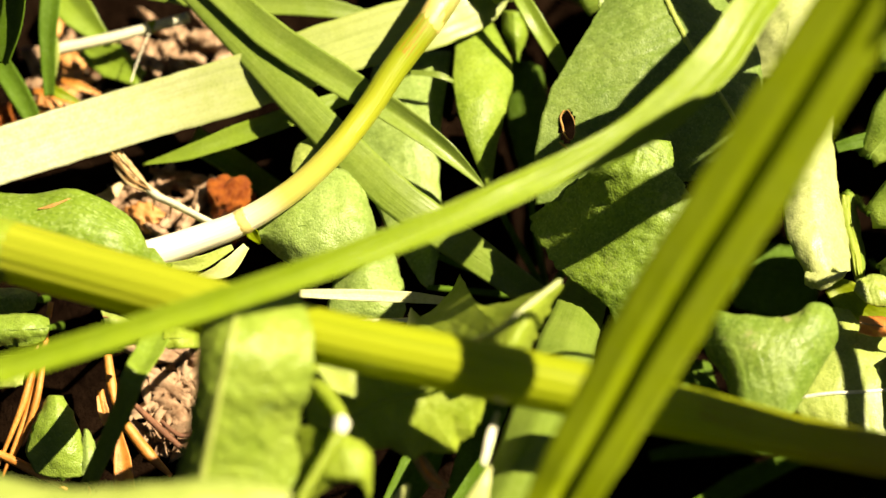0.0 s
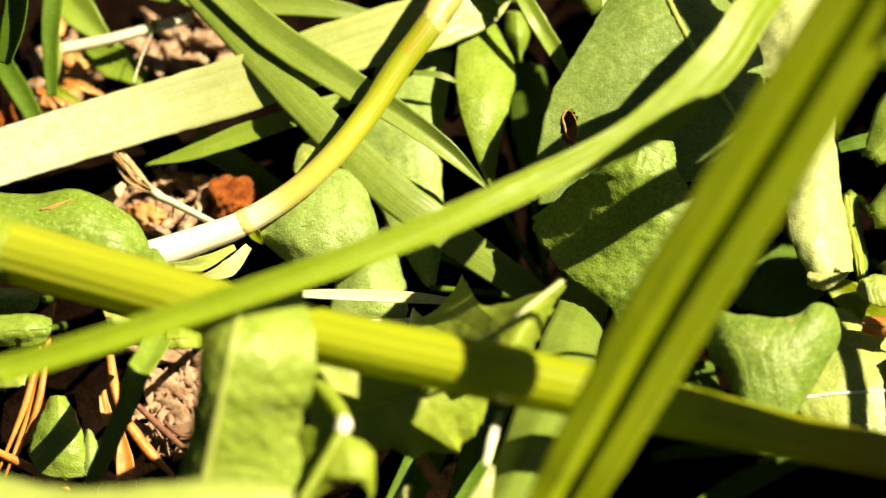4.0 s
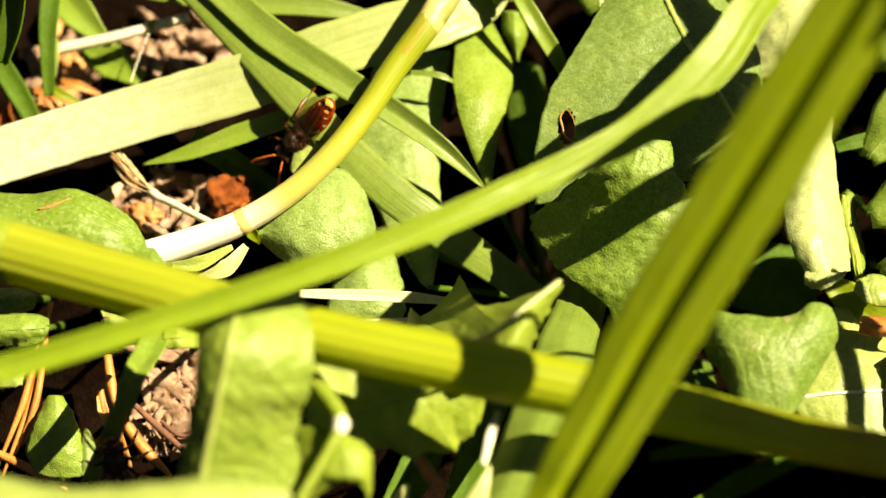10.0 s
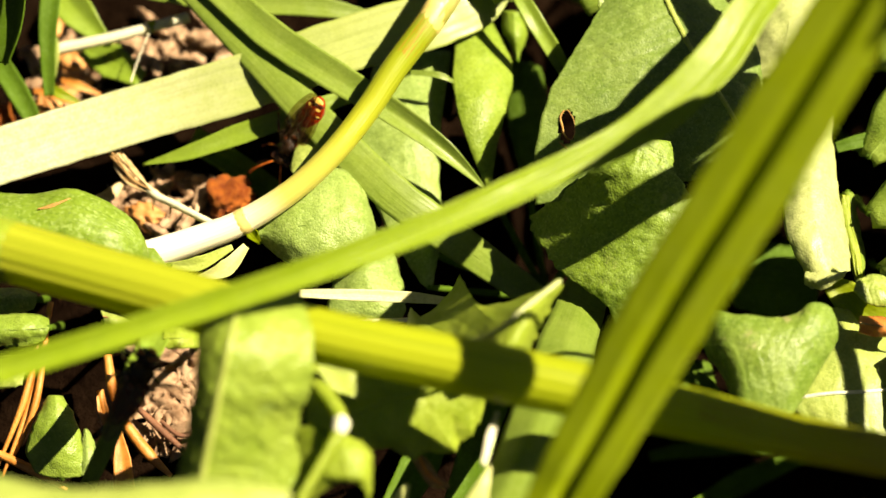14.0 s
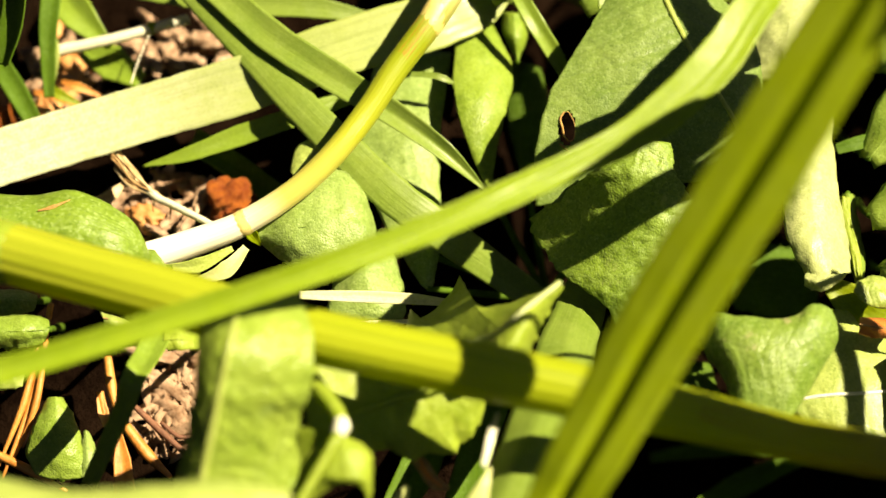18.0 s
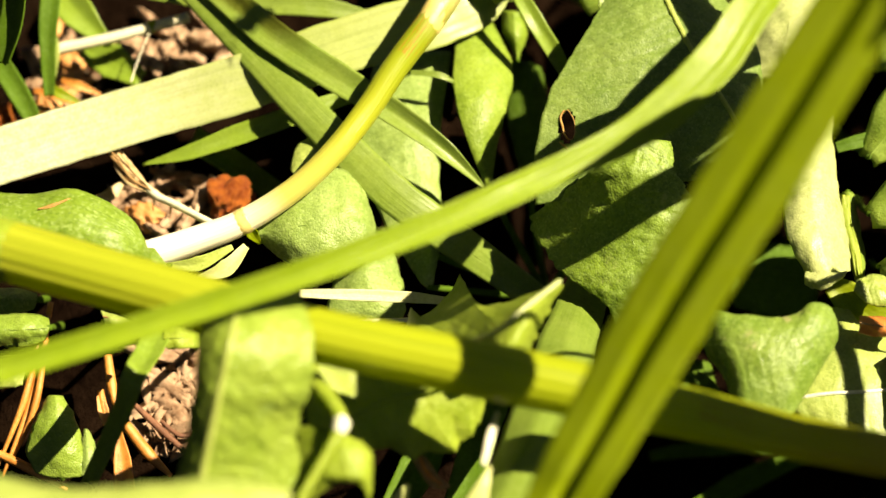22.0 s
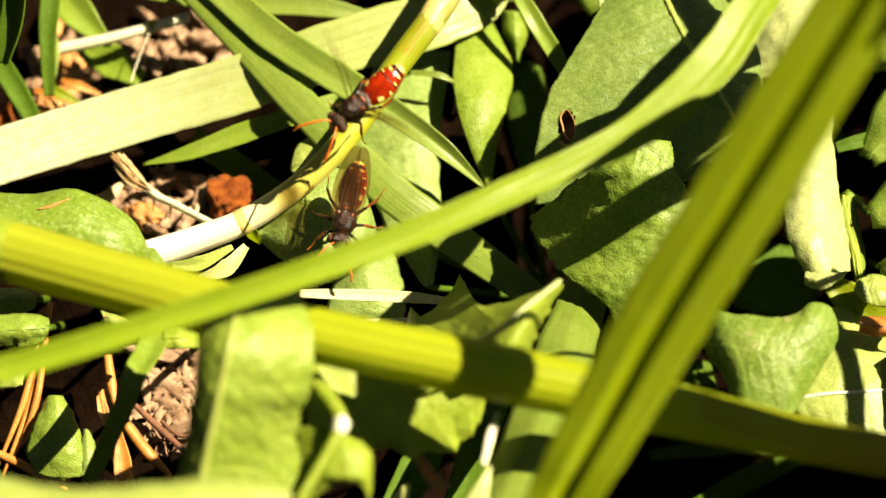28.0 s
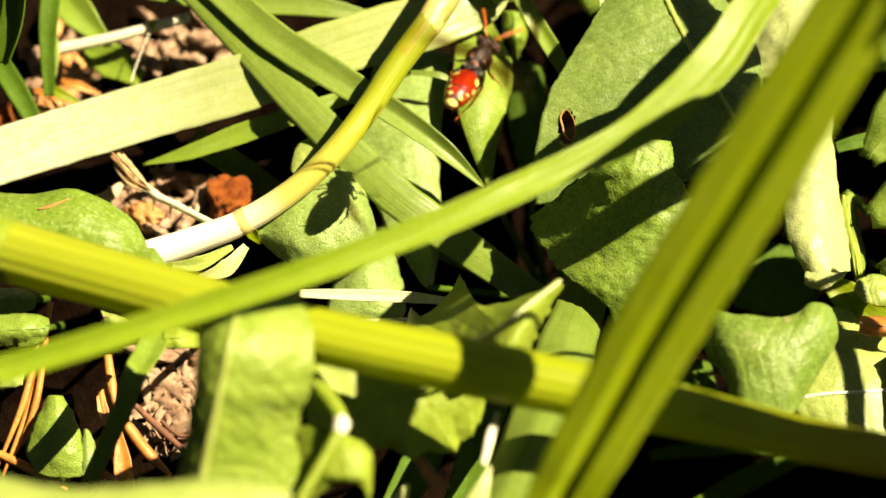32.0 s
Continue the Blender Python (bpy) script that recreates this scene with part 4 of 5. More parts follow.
leaf("leaf coloured dark for deep shade", [(23.9, -5.1, -4.0), (26.5, -2.2, -3.0), (29.9, -1.2, -5.0)], [(24.3, -7.6, -3.0), (26.7, -6.1, -2.0), (30.1, -5.1, -4.0)], [(25.5, -9.9, -4.0), (27.9, -9.0, -3.0), (30.7, -7.4, -5.0)], LEAF_SHADE_TINT, n=30, m=14, seed=29)

# ---- litter ----
def needle(label, points, r=0.4):
    t = thing("pine_needle", label, "needle", "dry needles on the soil")
    part("shaft", rod(points, [r * 0.8, r, r * 0.35], 24, 10), NEEDLE, t)


needle("dry orange pine needle", [(-41.1, -1.2, 9.0), (-42.5, -10.0, 6.0), (-45.4, -18.5, 3.0)])
needle("dry orange pine needle", [(-41.9, -2.4, 8.0), (-43.3, -10.6, 6.0), (-46.1, -17.6, 3.0)])
needle("dry orange pine needle", [(-41.4, -5.1, 8.0), (-42.2, -11.9, 6.0), (-44.6, -16.6, 3.0)])
needle("thick dry orange pine needle", [(-46.9, -15.8, 4.0), (-42.7, -17.7, 3.5), (-38.6, -19.9, 3.0)], 0.5)
needle("dry orange pine needle", [(-35.2, -6.0, 6.0), (-34.6, -9.1, 5.5), (-34.0, -11.6, 5.0)], 0.55)
needle("short dry orange needle", [(-35.8, -9.5, 5.0), (-35.3, -11.6, 4.0), (-34.9, -13.1, 3.0)], 0.5)
needle("thick dry orange stalk on the soil", [(-33.0, -13.0, 4.0), (-30.7, -15.7, 3.0), (-28.2, -17.9, 2.0)], 0.65)
grass("flat dry orange-brown leaf sheath on the soil", [(-33.5, -14.1, 4.5), (-33.0, -17.0, 4.0), (-32.5, -20.3, 3.5)], [0.6, 1.8, 2.2], NEEDLE, fold=0.3)
grass("short tan leaf sheath beside a needle", [(-35.8, -10.1, 5.0), (-35.4, -11.5, 4.5), (-34.9, -13.0, 4.0)], [0.7, 1.2, 0.9], TAN, fold=0.4)
t = thing("twig", "thin reddish-brown twig on the soil", "twig")
part("stick", rod([(-32.5, -10.2, 3.0), (-30.1, -12.4, 2.6), (-26.9, -15.2, 2.0)], [0.3, 0.38, 0.3], 20, 8), TWIG, t)
t = thing("twig", "short dark brown twig on the soil", "twig")
part("stick", rod([(-29.6, -11.9, 2.5), (-27.6, -13.4, 2.2), (-25.6, -13.1, 2.0)], [0.2, 0.25, 0.2], 20, 8), TWIG, t)
t = thing("dry_root", "white grass root wrapped in fine tan fibres", "root")
part("shoot", rod([(-33.9, 14.6, 9.3), (-31.1, 11.7, 9.5), (-29.1, 10.3, 10.0), (-23.2, 5.9, 12.0)], [0.3, 0.45, 0.42, 0.38], 40, 12), STRAW_WHITE, t, "white shoot")


def fibres(parent):
    """Fine dry fibres round the shoot, each on a wandering line of its own."""
    rng = random.Random(17)
    line = [(-36.6, 18.2, 8.8), (-35.1, 16.0, 9.3), (-33.3, 13.6, 9.4), (-31.2, 11.9, 9.4), (-29.4, 10.6, 9.9)]
    for k in range(13):
        off, wide = Vector((rng.uniform(-1, 1), rng.uniform(-1, 1), rng.uniform(-0.6, 0.9))), rng.uniform(0.5, 1.6)
        first, last = rng.choice(((0, 5), (0, 5), (0, 4), (1, 5), (0, 3)))
        points = [tuple(Vector(p) + off * wide * (1.0 - 0.22 * i) + Vector((rng.uniform(-0.3, 0.3), rng.uniform(-0.3, 0.3), rng.uniform(-0.2, 0.2)))) for i, p in enumerate(line)][first:last]
        if k % 4 == 3:
            points.append(tuple(Vector(points[-1]) + Vector((rng.uniform(-0.5, 1.8), rng.uniform(-1.0, 1.2), -rng.uniform(1, 4)))))
        part("fibre", rod(points, [0.1, rng.uniform(0.13, 0.22), rng.uniform(0.12, 0.2), 0.06], 26, 7), ROOT if k % 3 else BROWN, parent)


fibres(t)


def lump(size, seed, stretch=(1, 1, 1), detail=3, ridge=0.1):
    bm = bmesh.new()
    bmesh.ops.create_icosphere(bm, subdivisions=detail, radius=1.0)
    for v in bm.verts:
        d = 1 + 0.45 * noise.noise(v.co * 1.3 + Vector((seed, 0, 0))) + 0.3 * noise.noise(v.co * 3.1 + Vector((0, seed, 0))) - ridge * abs(noise.noise(v.co * 5.5 + Vector((0, 0, seed))))
        v.co = Vector((v.co.x * stretch[0], v.co.y * stretch[1], v.co.z * stretch[2])) * d * size
    return bm


def chip(name, label, category, place, size, material, seed, stretch=(1, 1, 0.7), turn=0):
    ob = part(name, lump(size, seed, stretch, 4, 0.3 if material == BARK else 0.08), material)
    ob.matrix_world = pose(*[c * MM for c in place], 0, 0, turn)
    return tagged(ob, label, category, "chips in the litter")


grass("dry straw flake on the litter", [(-38.7, 14.7, 4.0), (-36.9, 14.4, 5.0), (-35.7, 15.9, 5.0)], [0.4, 1.5, 0.6], ROOT, fold=0.3)
grass("dry straw flake on the litter", [(-47.1, 29.2, 4.0), (-43.7, 28.2, 4.0), (-41.0, 26.8, 4.0)], [0.6, 1.2, 0.5], NEEDLE, fold=0.3)
grass("dry straw flake on the litter", [(-43.8, 29.9, 5.0), (-41.7, 29.1, 5.0), (-39.3, 28.5, 4.0)], [0.5, 1.1, 0.4], NEEDLE, fold=0.3)
for k, (px, label) in enumerate((((-31.1, 19.5, 1.0), "brown"), ((-28.7, 17.0, 1.5), "pale brown"), ((-26.9, 17.5, 2.5), "pale brown"), ((-30.7, 14.6, 1.5), "brown"), ((-28.8, 13.1, 1.2), "dark brown"), ((-34.7, 16.2, 1.5), "pale brown"), ((-31.2, 38.7, 2.0), "pinkish-brown"), ((-28.5, 37.8, 2.5), "pinkish-brown"), ((-26.5, 37.5, 2.5), "pale brown"), ((-35.3, 34.4, 2.0), "pale brown"), ((-33.6, 34.1, 2.0), "pale brown"), ((-31.3, 34.6, 2.0), "pinkish-brown"), ((-29.5, 34.9, 2.0), "brown"), ((-37.1, 36.3, 2.5), "bleached"), ((-32.4, 37.1, 1.0), "dark brown"))):
    chip("litter_chip", label + " chip of dry litter on the soil", "litter chip", px, 1.05 + 0.1 * (k % 5), CRUMB, 20 + k, (0.7, 1.3, 0.6), 37 * k)
for k, (px, turn, long) in enumerate((((-30.2, 12.3, 3.6), -35, 1.5), ((-28.4, 11.8, 3.8), -30, 1.6), ((-27.0, 14.3, 4.2), -20, 1.7), ((-31.6, 10.8, 3.4), 60, 1.2), ((-25.4, 16.6, 3.2), 30, 1.2), ((-36.4, 15.0, 3.2), -40, 1.3))):
    chip("litter_chip", "pinkish-brown splinter of dry litter on the soil", "litter chip", px, long, CRUMB, 60 + k, (0.42, 1.15, 0.5), turn)
chip("bark_chip", "rough orange-brown bark chip on the soil", "bark chip", (-23.2, 13.8, 5.5), 2.5, BARK, 3, (1.1, 1.0, 0.8))
chip("bark_chip", "tan curled bark chip on the soil", "bark chip", (-33.0, 12.9, 3.0), 1.9, TAN, 5, (1.2, 0.8, 0.6), -30)
chip("bark_chip", "orange-brown chip in the litter", "bark chip", (-44.1, 32.0, 1.0), 2.2, TAN, 8, (1.2, 0.7, 0.6), 20)
chip("bark_chip", "orange-brown chip in the litter", "bark chip", (-43.7, 35.1, 1.0), 2.0, TAN, 9, (1.1, 0.8, 0.6), 60)
chip("bark_chip", "orange-brown chip in the litter", "bark chip", (-46.0, 29.3, 1.0), 1.9, TAN, 10, (0.9, 0.8, 0.6), 60)
chip("bark_chip", "rust-red chip in the litter", "bark chip", (-51.1, 27.7, 1.0), 1.8, BARK, 11, (0.9, 0.8, 0.6), 60)
chip("bark_chip", "pale brown chip in the litter", "bark chip", (-46.6, 41.9, 1.0), 2.0, TAN, 12, (0.7, 1.2, 0.6), 0)


def crumbs():
    """Pale dry crumbs and fibres of soil, too many to count."""
    rng = random.Random(4)
    spots = [((-29.3, -7.7, 0.2), 3.4, 6.2, 46), ((-31.3, 37.5, 0.0), 6.5, 4.5, 34), ((-30.1, 14.6, 1.0), 7.5, 4.5, 70), ((-44.3, 34.4, 0.0), 4.5, 4.5, 40)]
    bm = bmesh.new()
    for (cx, cy, cz), sx, sy, count in spots:
        for _ in range(count):
            x, y = cx + rng.uniform(-sx, sx), cy + rng.uniform(-sy, sy)
            size = rng.uniform(0.45, 1.25) * (1.3 if y < 0 else 1.0)
            turn = Euler((rng.uniform(-0.5, 0.5), rng.uniform(-0.5, 0.5), rng.uniform(0, 6.3))).to_matrix()
            one = lump(size, rng.uniform(0, 90), (rng.uniform(1.2, 3.2), rng.uniform(0.4, 0.8), rng.uniform(0.4, 0.7)), 2)
            remap = {v: bm.verts.new(turn @ v.co + Vector((x, y, cz + rng.uniform(-0.8, 0.9)))) for v in one.verts}
            for f in one.faces:
                bm.faces.new([remap[v] for v in f.verts])
            one.free()
    tagged(part("soil_crumbs", bm, CRUMB), "pale brown dry crumbs and fibres on the soil", "soil", kind="stuff")


crumbs()

# ---- unseen grass blades added to cast shadows into the view ----
grass("unseen grass blade added to shade the leaves", [(57.0, 15.4, 54.0), (54.5, 14.1, 54.0), (50.9, 11.7, 54.0), (46.6, 9.2, 54.0), (42.5, 7.0, 54.0), (39.3, 5.4, 54.0)], [2.0, 3.2, 3.4, 3.2, 3.4, 2.5], GRASS, rib=RIB, fold=0.2)
grass("unseen grass blade added to shade the leaves", [(61.4, 24.8, 58.0), (60.0, 23.2, 58.0), (56.8, 20.0, 58.0), (53.6, 16.8, 58.0), (52.0, 14.4, 58.0)], [1.0, 3.6, 4.6, 4.0, 2.0], GRASS, rib=RIB, fold=0.2)
grass("unseen grass blade added to shade the leaves", [(68.6, 3.8, 55.0), (69.6, -3.2, 54.0), (71.1, -14.4, 54.0), (74.5, -20.5, 50.0)], [1.6, 2.1, 2.2, 2.0], GRASS, rib=RIB, fold=0.2)
grass("unseen broad grass blade added to shade the leaves", [(51.7, 39.8, 60.0), (54.3, 33.3, 60.0), (56.3, 28.0, 59.5), (58.8, 23.8, 59.0)], [4.0, 6.6, 6.4, 3.4], GRASS, rib=RIB, fold=0.2)
grass("unseen broad grass blade added to shade the stem", [(40.8, -22.7, 70.0), (46.2, -24.4, 70.0), (51.7, -25.9, 70.0), (60.1, -27.4, 70.0), (68.3, -27.9, 68.0)], [5.0, 6.5, 6.5, 6.0, 5.0], GRASS, rib=RIB, fold=0.2)

# another added caster, set for the dandelion leaf's upper lobe
grass("unseen grass blade added to shade the dandelion leaf", [(48.0, -1.4, 92.0), (49.9, -0.6, 92.0), (52.1, -0.5, 92.0), (54.7, -0.3, 92.0), (57.5, -0.6, 92.0)], [0.8, 2.2, 3.0, 3.2, 1.5], GRASS, rib=RIB, fold=0.15)


def shading_leaves():
    """Unseen leaves added beside the view to keep sun off the soil, at the height of those in it."""
    rng = random.Random(11)
    spots = [(53 + 10.5 * (i % 5) + rng.uniform(-2, 2), -34 + 11 * (i // 5) + rng.uniform(-3, 3)) for i in range(50)]
    spots += [(6 + 9 * i + rng.uniform(-2, 2), 39 + rng.uniform(-1, 3)) for i in range(5)] + [(8 + 9 * i + rng.uniform(-2, 2), 49 + rng.uniform(-2, 3)) for i in range(5)]
    for k, (x, y) in enumerate(spots):
        a = math.atan2(y - 5, x - 18) + rng.uniform(-0.5, 0.5)
        d, s = Vector((math.cos(a), math.sin(a), 0)), Vector((-math.sin(a), math.cos(a), 0))
        c, size, wide = Vector((x, y, rng.uniform(13, 19))), rng.uniform(7, 9), rng.uniform(3.5, 5)
        lines = []
        for side in (-1, 0, 1):
            pts = []
            for v, w, z in ((-1.0, 0.25, -2.0), (-0.4, 0.85, 0.0), (0.2, 1.0, 0.6), (0.7, 0.7, 0.0), (1.0, 0.05, -1.2)):
                pts.append(tuple(c + d * (v * size) + s * (side * w * wide) + Vector((0, 0, z + (0.9 if side == 0 else 0)))))
            lines.append(pts)
        leaf("unseen leaf added to shade the soil", *lines, LEAF, n=24, m=12, seed=40 + k)


shading_leaves()
# four more unseen blades, placed only for the shadows they throw
grass("unseen bending grass blade added to shade the leaves", [(33.5, -12.4, 78.0), (35.0, -12.9, 80.0), (36.9, -12.3, 80.0), (40.9, -10.4, 78.0), (51.7, -5.6, 65.0), (71.7, 8.5, 30.0), (100.0, 33.1, -26.0)], [2.0, 3.6, 1.4, 0.7, 0.8, 0.9, 1.0], GRASS, fold=0.2)
grass("unseen thin grass blade added to shade the curved blade", [(32.0, -5.6, 75.0), (35.1, -3.6, 75.0), (37.8, -1.8, 75.0), (40.4, 0.1, 75.0), (43.0, 1.9, 75.0), (45.4, 3.5, 75.0), (47.5, 4.8, 75.0), (58.8, 14.1, 68.0), (84.1, 39.7, 40.0), (129.2, 96.0, -26.0)], [0.3, 1.2, 1.8, 2.2, 2.2, 1.8, 0.7, 0.6, 0.8, 1.0], GRASS, fold=0.1)
grass("unseen grass blade added to shade the leaves", [(59.6, 32.5, 62.0), (56.3, 27.8, 62.0), (52.2, 23.0, 62.0), (48.4, 18.4, 62.0), (46.6, 16.1, 62.0)], [1.2, 3.4, 3.6, 2.6, 0.6], GRASS, rib=RIB, fold=0.15)
grass("unseen grass blade added to shade the leaves", [(62.6, 22.6, 66.0), (59.2, 20.1, 66.0), (55.9, 18.2, 66.0), (52.9, 16.7, 66.0), (51.5, 15.8, 66.0)], [1.2, 2.4, 2.6, 2.0, 0.5], GRASS, rib=RIB, fold=0.15)

# ---- bees ----
BEE_RED = matt("bee_red", (0.13, 0.006, 0.002), (0.33, 0.022, 0.004), 700.0, 0.12, 0.25, 0.0001)
BEE_DARK = matt("bee_dark", (0.004, 0.003, 0.002), (0.04, 0.015, 0.006), 900.0, 0.24, 0.5, 0.0003, 0.32)
BEE_RUST = matt("bee_rust", (0.06, 0.012, 0.004), (0.24, 0.05, 0.012), 900.0, 0.3, 0.3, 0.0002)
BEE_GREY = matt("bee_grey_hair", (0.16, 0.15, 0.13), (0.5, 0.48, 0.44), 900.0, 0.5, 0.2, 0.0001)
BEE_YELLOW = matt("bee_yellow", (0.75, 0.6, 0.12), (0.9, 0.8, 0.3), 900.0, 0.35, 0.2, 0.0001)
BEE_ORANGE = matt("bee_orange", (0.36, 0.07, 0.012), (0.6, 0.16, 0.025), 900.0, 0.35, 0.2, 0.0001)
BEE_LEG = matt("bee_leg", (0.035, 0.008, 0.003), (0.36, 0.09, 0.018), 600.0, 0.22, 0.2, 0.0001)
BEE_EYE = matt("bee_eye", (0.03, 0.012, 0.01), (0.1, 0.04, 0.03), 3000.0, 0.15, 0.1, 0.0001)
BEE_HAIR = matt("bee_hair", (0.014, 0.007, 0.003), (0.12, 0.062, 0.026), 900.0, 0.6, 0.2, 0.0001, 0.2)


def wing_material():
    k = Nodes("bee_wing")
    obj = k.tree.nodes.new("ShaderNodeTexCoord").outputs["Object"]
    k.put(k.bsdf.inputs["Base Color"], k.ramp(k.noise(obj, 500.0), [(0.3, (0.03, 0.016, 0.007)), (0.7, (0.08, 0.045, 0.02))]))
    k.put(k.bsdf.inputs["Roughness"], 0.08)
    k.bump(k.noise(obj, 900.0, 2.0), 0.8, 0.0002)
    clear = k.node("ShaderNodeBsdfTransparent", Color=(0.8, 0.66, 0.5, 1.0))
    s = k.node("ShaderNodeMixShader", Fac=0.4)
    k.tree.links.new(clear.outputs[0], s.inputs[1])
    k.tree.links.new(k.bsdf.outputs[0], s.inputs[2])
    k.tree.links.new(s.outputs[0], k.out.inputs["Surface"])
    return k.mat


BEE_WING = wing_material()
TILT = Matrix.Rotation(radians(12), 3, "Y")  # the abdomen is carried a little raised


def egg(centre, radii, detail=3, seams=0, taper=0.0, rough=0.0):
    """An egg-shaped body piece, with rings pressed in where seams are asked for."""
    bm = bmesh.new()
    bmesh.ops.create_uvsphere(bm, u_segments=12 * detail, v_segments=10 * detail, radius=1.0)
    spin = Matrix.Rotation(radians(90), 3, "Y")
    for v in bm.verts:
        p = spin @ v.co
        ring = 1.0
        if seams:
            s = ((p.x + 1) / 2 * seams) % 1.0
            ring = 1 - 0.03 * math.exp(-(min(s, 1 - s) / 0.1) ** 2) + 0.03 * s
        ring *= 1 + taper * p.x
        bump = 1 + rough * noise.noise(p * 4.0)
        v.co = Vector((centre[0] + p.x * radii[0], centre[1] + p.y * radii[1] * ring * bump, centre[2] + p.z * radii[2] * ring * bump))
    return bm


def tail_place(x, angle, rise=1.0):
    """A point on the abdomen's surface: x from -1 (tip) to 1 (waist), angle from the top."""
    ring = math.sqrt(max(0.02, 1 - x * x)) * (1 + 0.12 * x)
    p = Vector((x * 2.7 * rise, 1.36 * ring * math.sin(angle) * rise, 1.22 * ring * math.cos(angle) * rise))
    return TILT @ p + Vector((-3.15, 0, 0.15))


def patch(x, angle, size):
    """A thin raised colour patch on the abdomen."""
    bm = bmesh.new()
    n = 6
    rows = []
    for i in range(n + 1):
        row = []
        for j in range(2 * n + 1):
            u, a = size[0] * (2 * i / n - 1), size[1] * (j / n - 1)
            fall = max(0.0, 1 - (2 * i / n - 1) ** 2) ** 0.5
            row.append(bm.verts.new(tail_place(max(-0.985, min(0.985, x + u)), angle + a * fall, 1.012)))
        rows.append(row)
    for i in range(n):
        for j in range(2 * n):
            bm.faces.new((rows[i][j], rows[i + 1][j], rows[i + 1][j + 1], rows[i][j + 1]))
    return bm


def limb(points, radii, n=26):
    return rod(points, radii, n, 8)


def pile(seed, count=170, rear=False):
    """Short hairs on thorax and head, or on the hind end of the thorax."""
    rng = random.Random(seed)
    bm = bmesh.new()
    for _ in range(count):
        d = Vector((rng.gauss(0, 1), rng.gauss(0, 1), rng.gauss(0.3, 1))).normalized()
        head = rng.random() < 0.3
        c, r = (Vector((2.75, 0, 0.0)), Vector((0.72, 1.08, 0.85))) if head else (Vector((0.75, 0, 0.2)), Vector((1.6, 1.32, 1.25)))
        if rear:
            c, r, d = Vector((-0.35, 0, 0.25)), Vector((0.75, 1.0, 0.95)), Vector((-abs(d.x) - 0.15, d.y, abs(d.z))).normalized()
        p = c + Vector((d.x * r.x, d.y * r.y, d.z * r.z)) * 0.97
        q = p + (d + Vector((rng.uniform(-0.4, 0.4), rng.uniform(-0.4, 0.4), rng.uniform(-0.4, 0.4)))) * rng.uniform(0.15, 0.32)
        s = d.cross(Vector((rng.random(), rng.random(), rng.random()))).normalized() * 0.018
        w = d.cross(s).normalized() * 0.018
        a, b, e, tip = bm.verts.new(p + s), bm.verts.new(p - s * 0.5 + w), bm.verts.new(p - s * 0.5 - w), bm.verts.new(q)
        for tri in ((a, b, tip), (b, e, tip), (e, a, tip)):
            bm.faces.new(tri)
    return bm


def wing_sheet(length, width, lag):
    """A thin wing from its root at the origin, pointing backwards (-x), spread sideways later by its pose."""
    n, m = 22, 7
    bm = bmesh.new()
    rows = []
    for i in range(n + 1):
        v = i / n
        w = width * (math.sin(math.pi * min(1.0, v * 0.82 + 0.1)) ** 0.7) * (1 if v < 0.96 else 0.6)
        rows.append([bm.verts.new((-v * length, lag * v * length + w * (j / m - 0.35), 0.03 * math.sin(9 * j / m) + 0.12 * v * (1 - v))) for j in range(m + 1)])
    for i in range(n):
        for j in range(m):
            bm.faces.new((rows[i][j], rows[i + 1][j], rows[i + 1][j + 1], rows[i][j + 1]))
    return bm


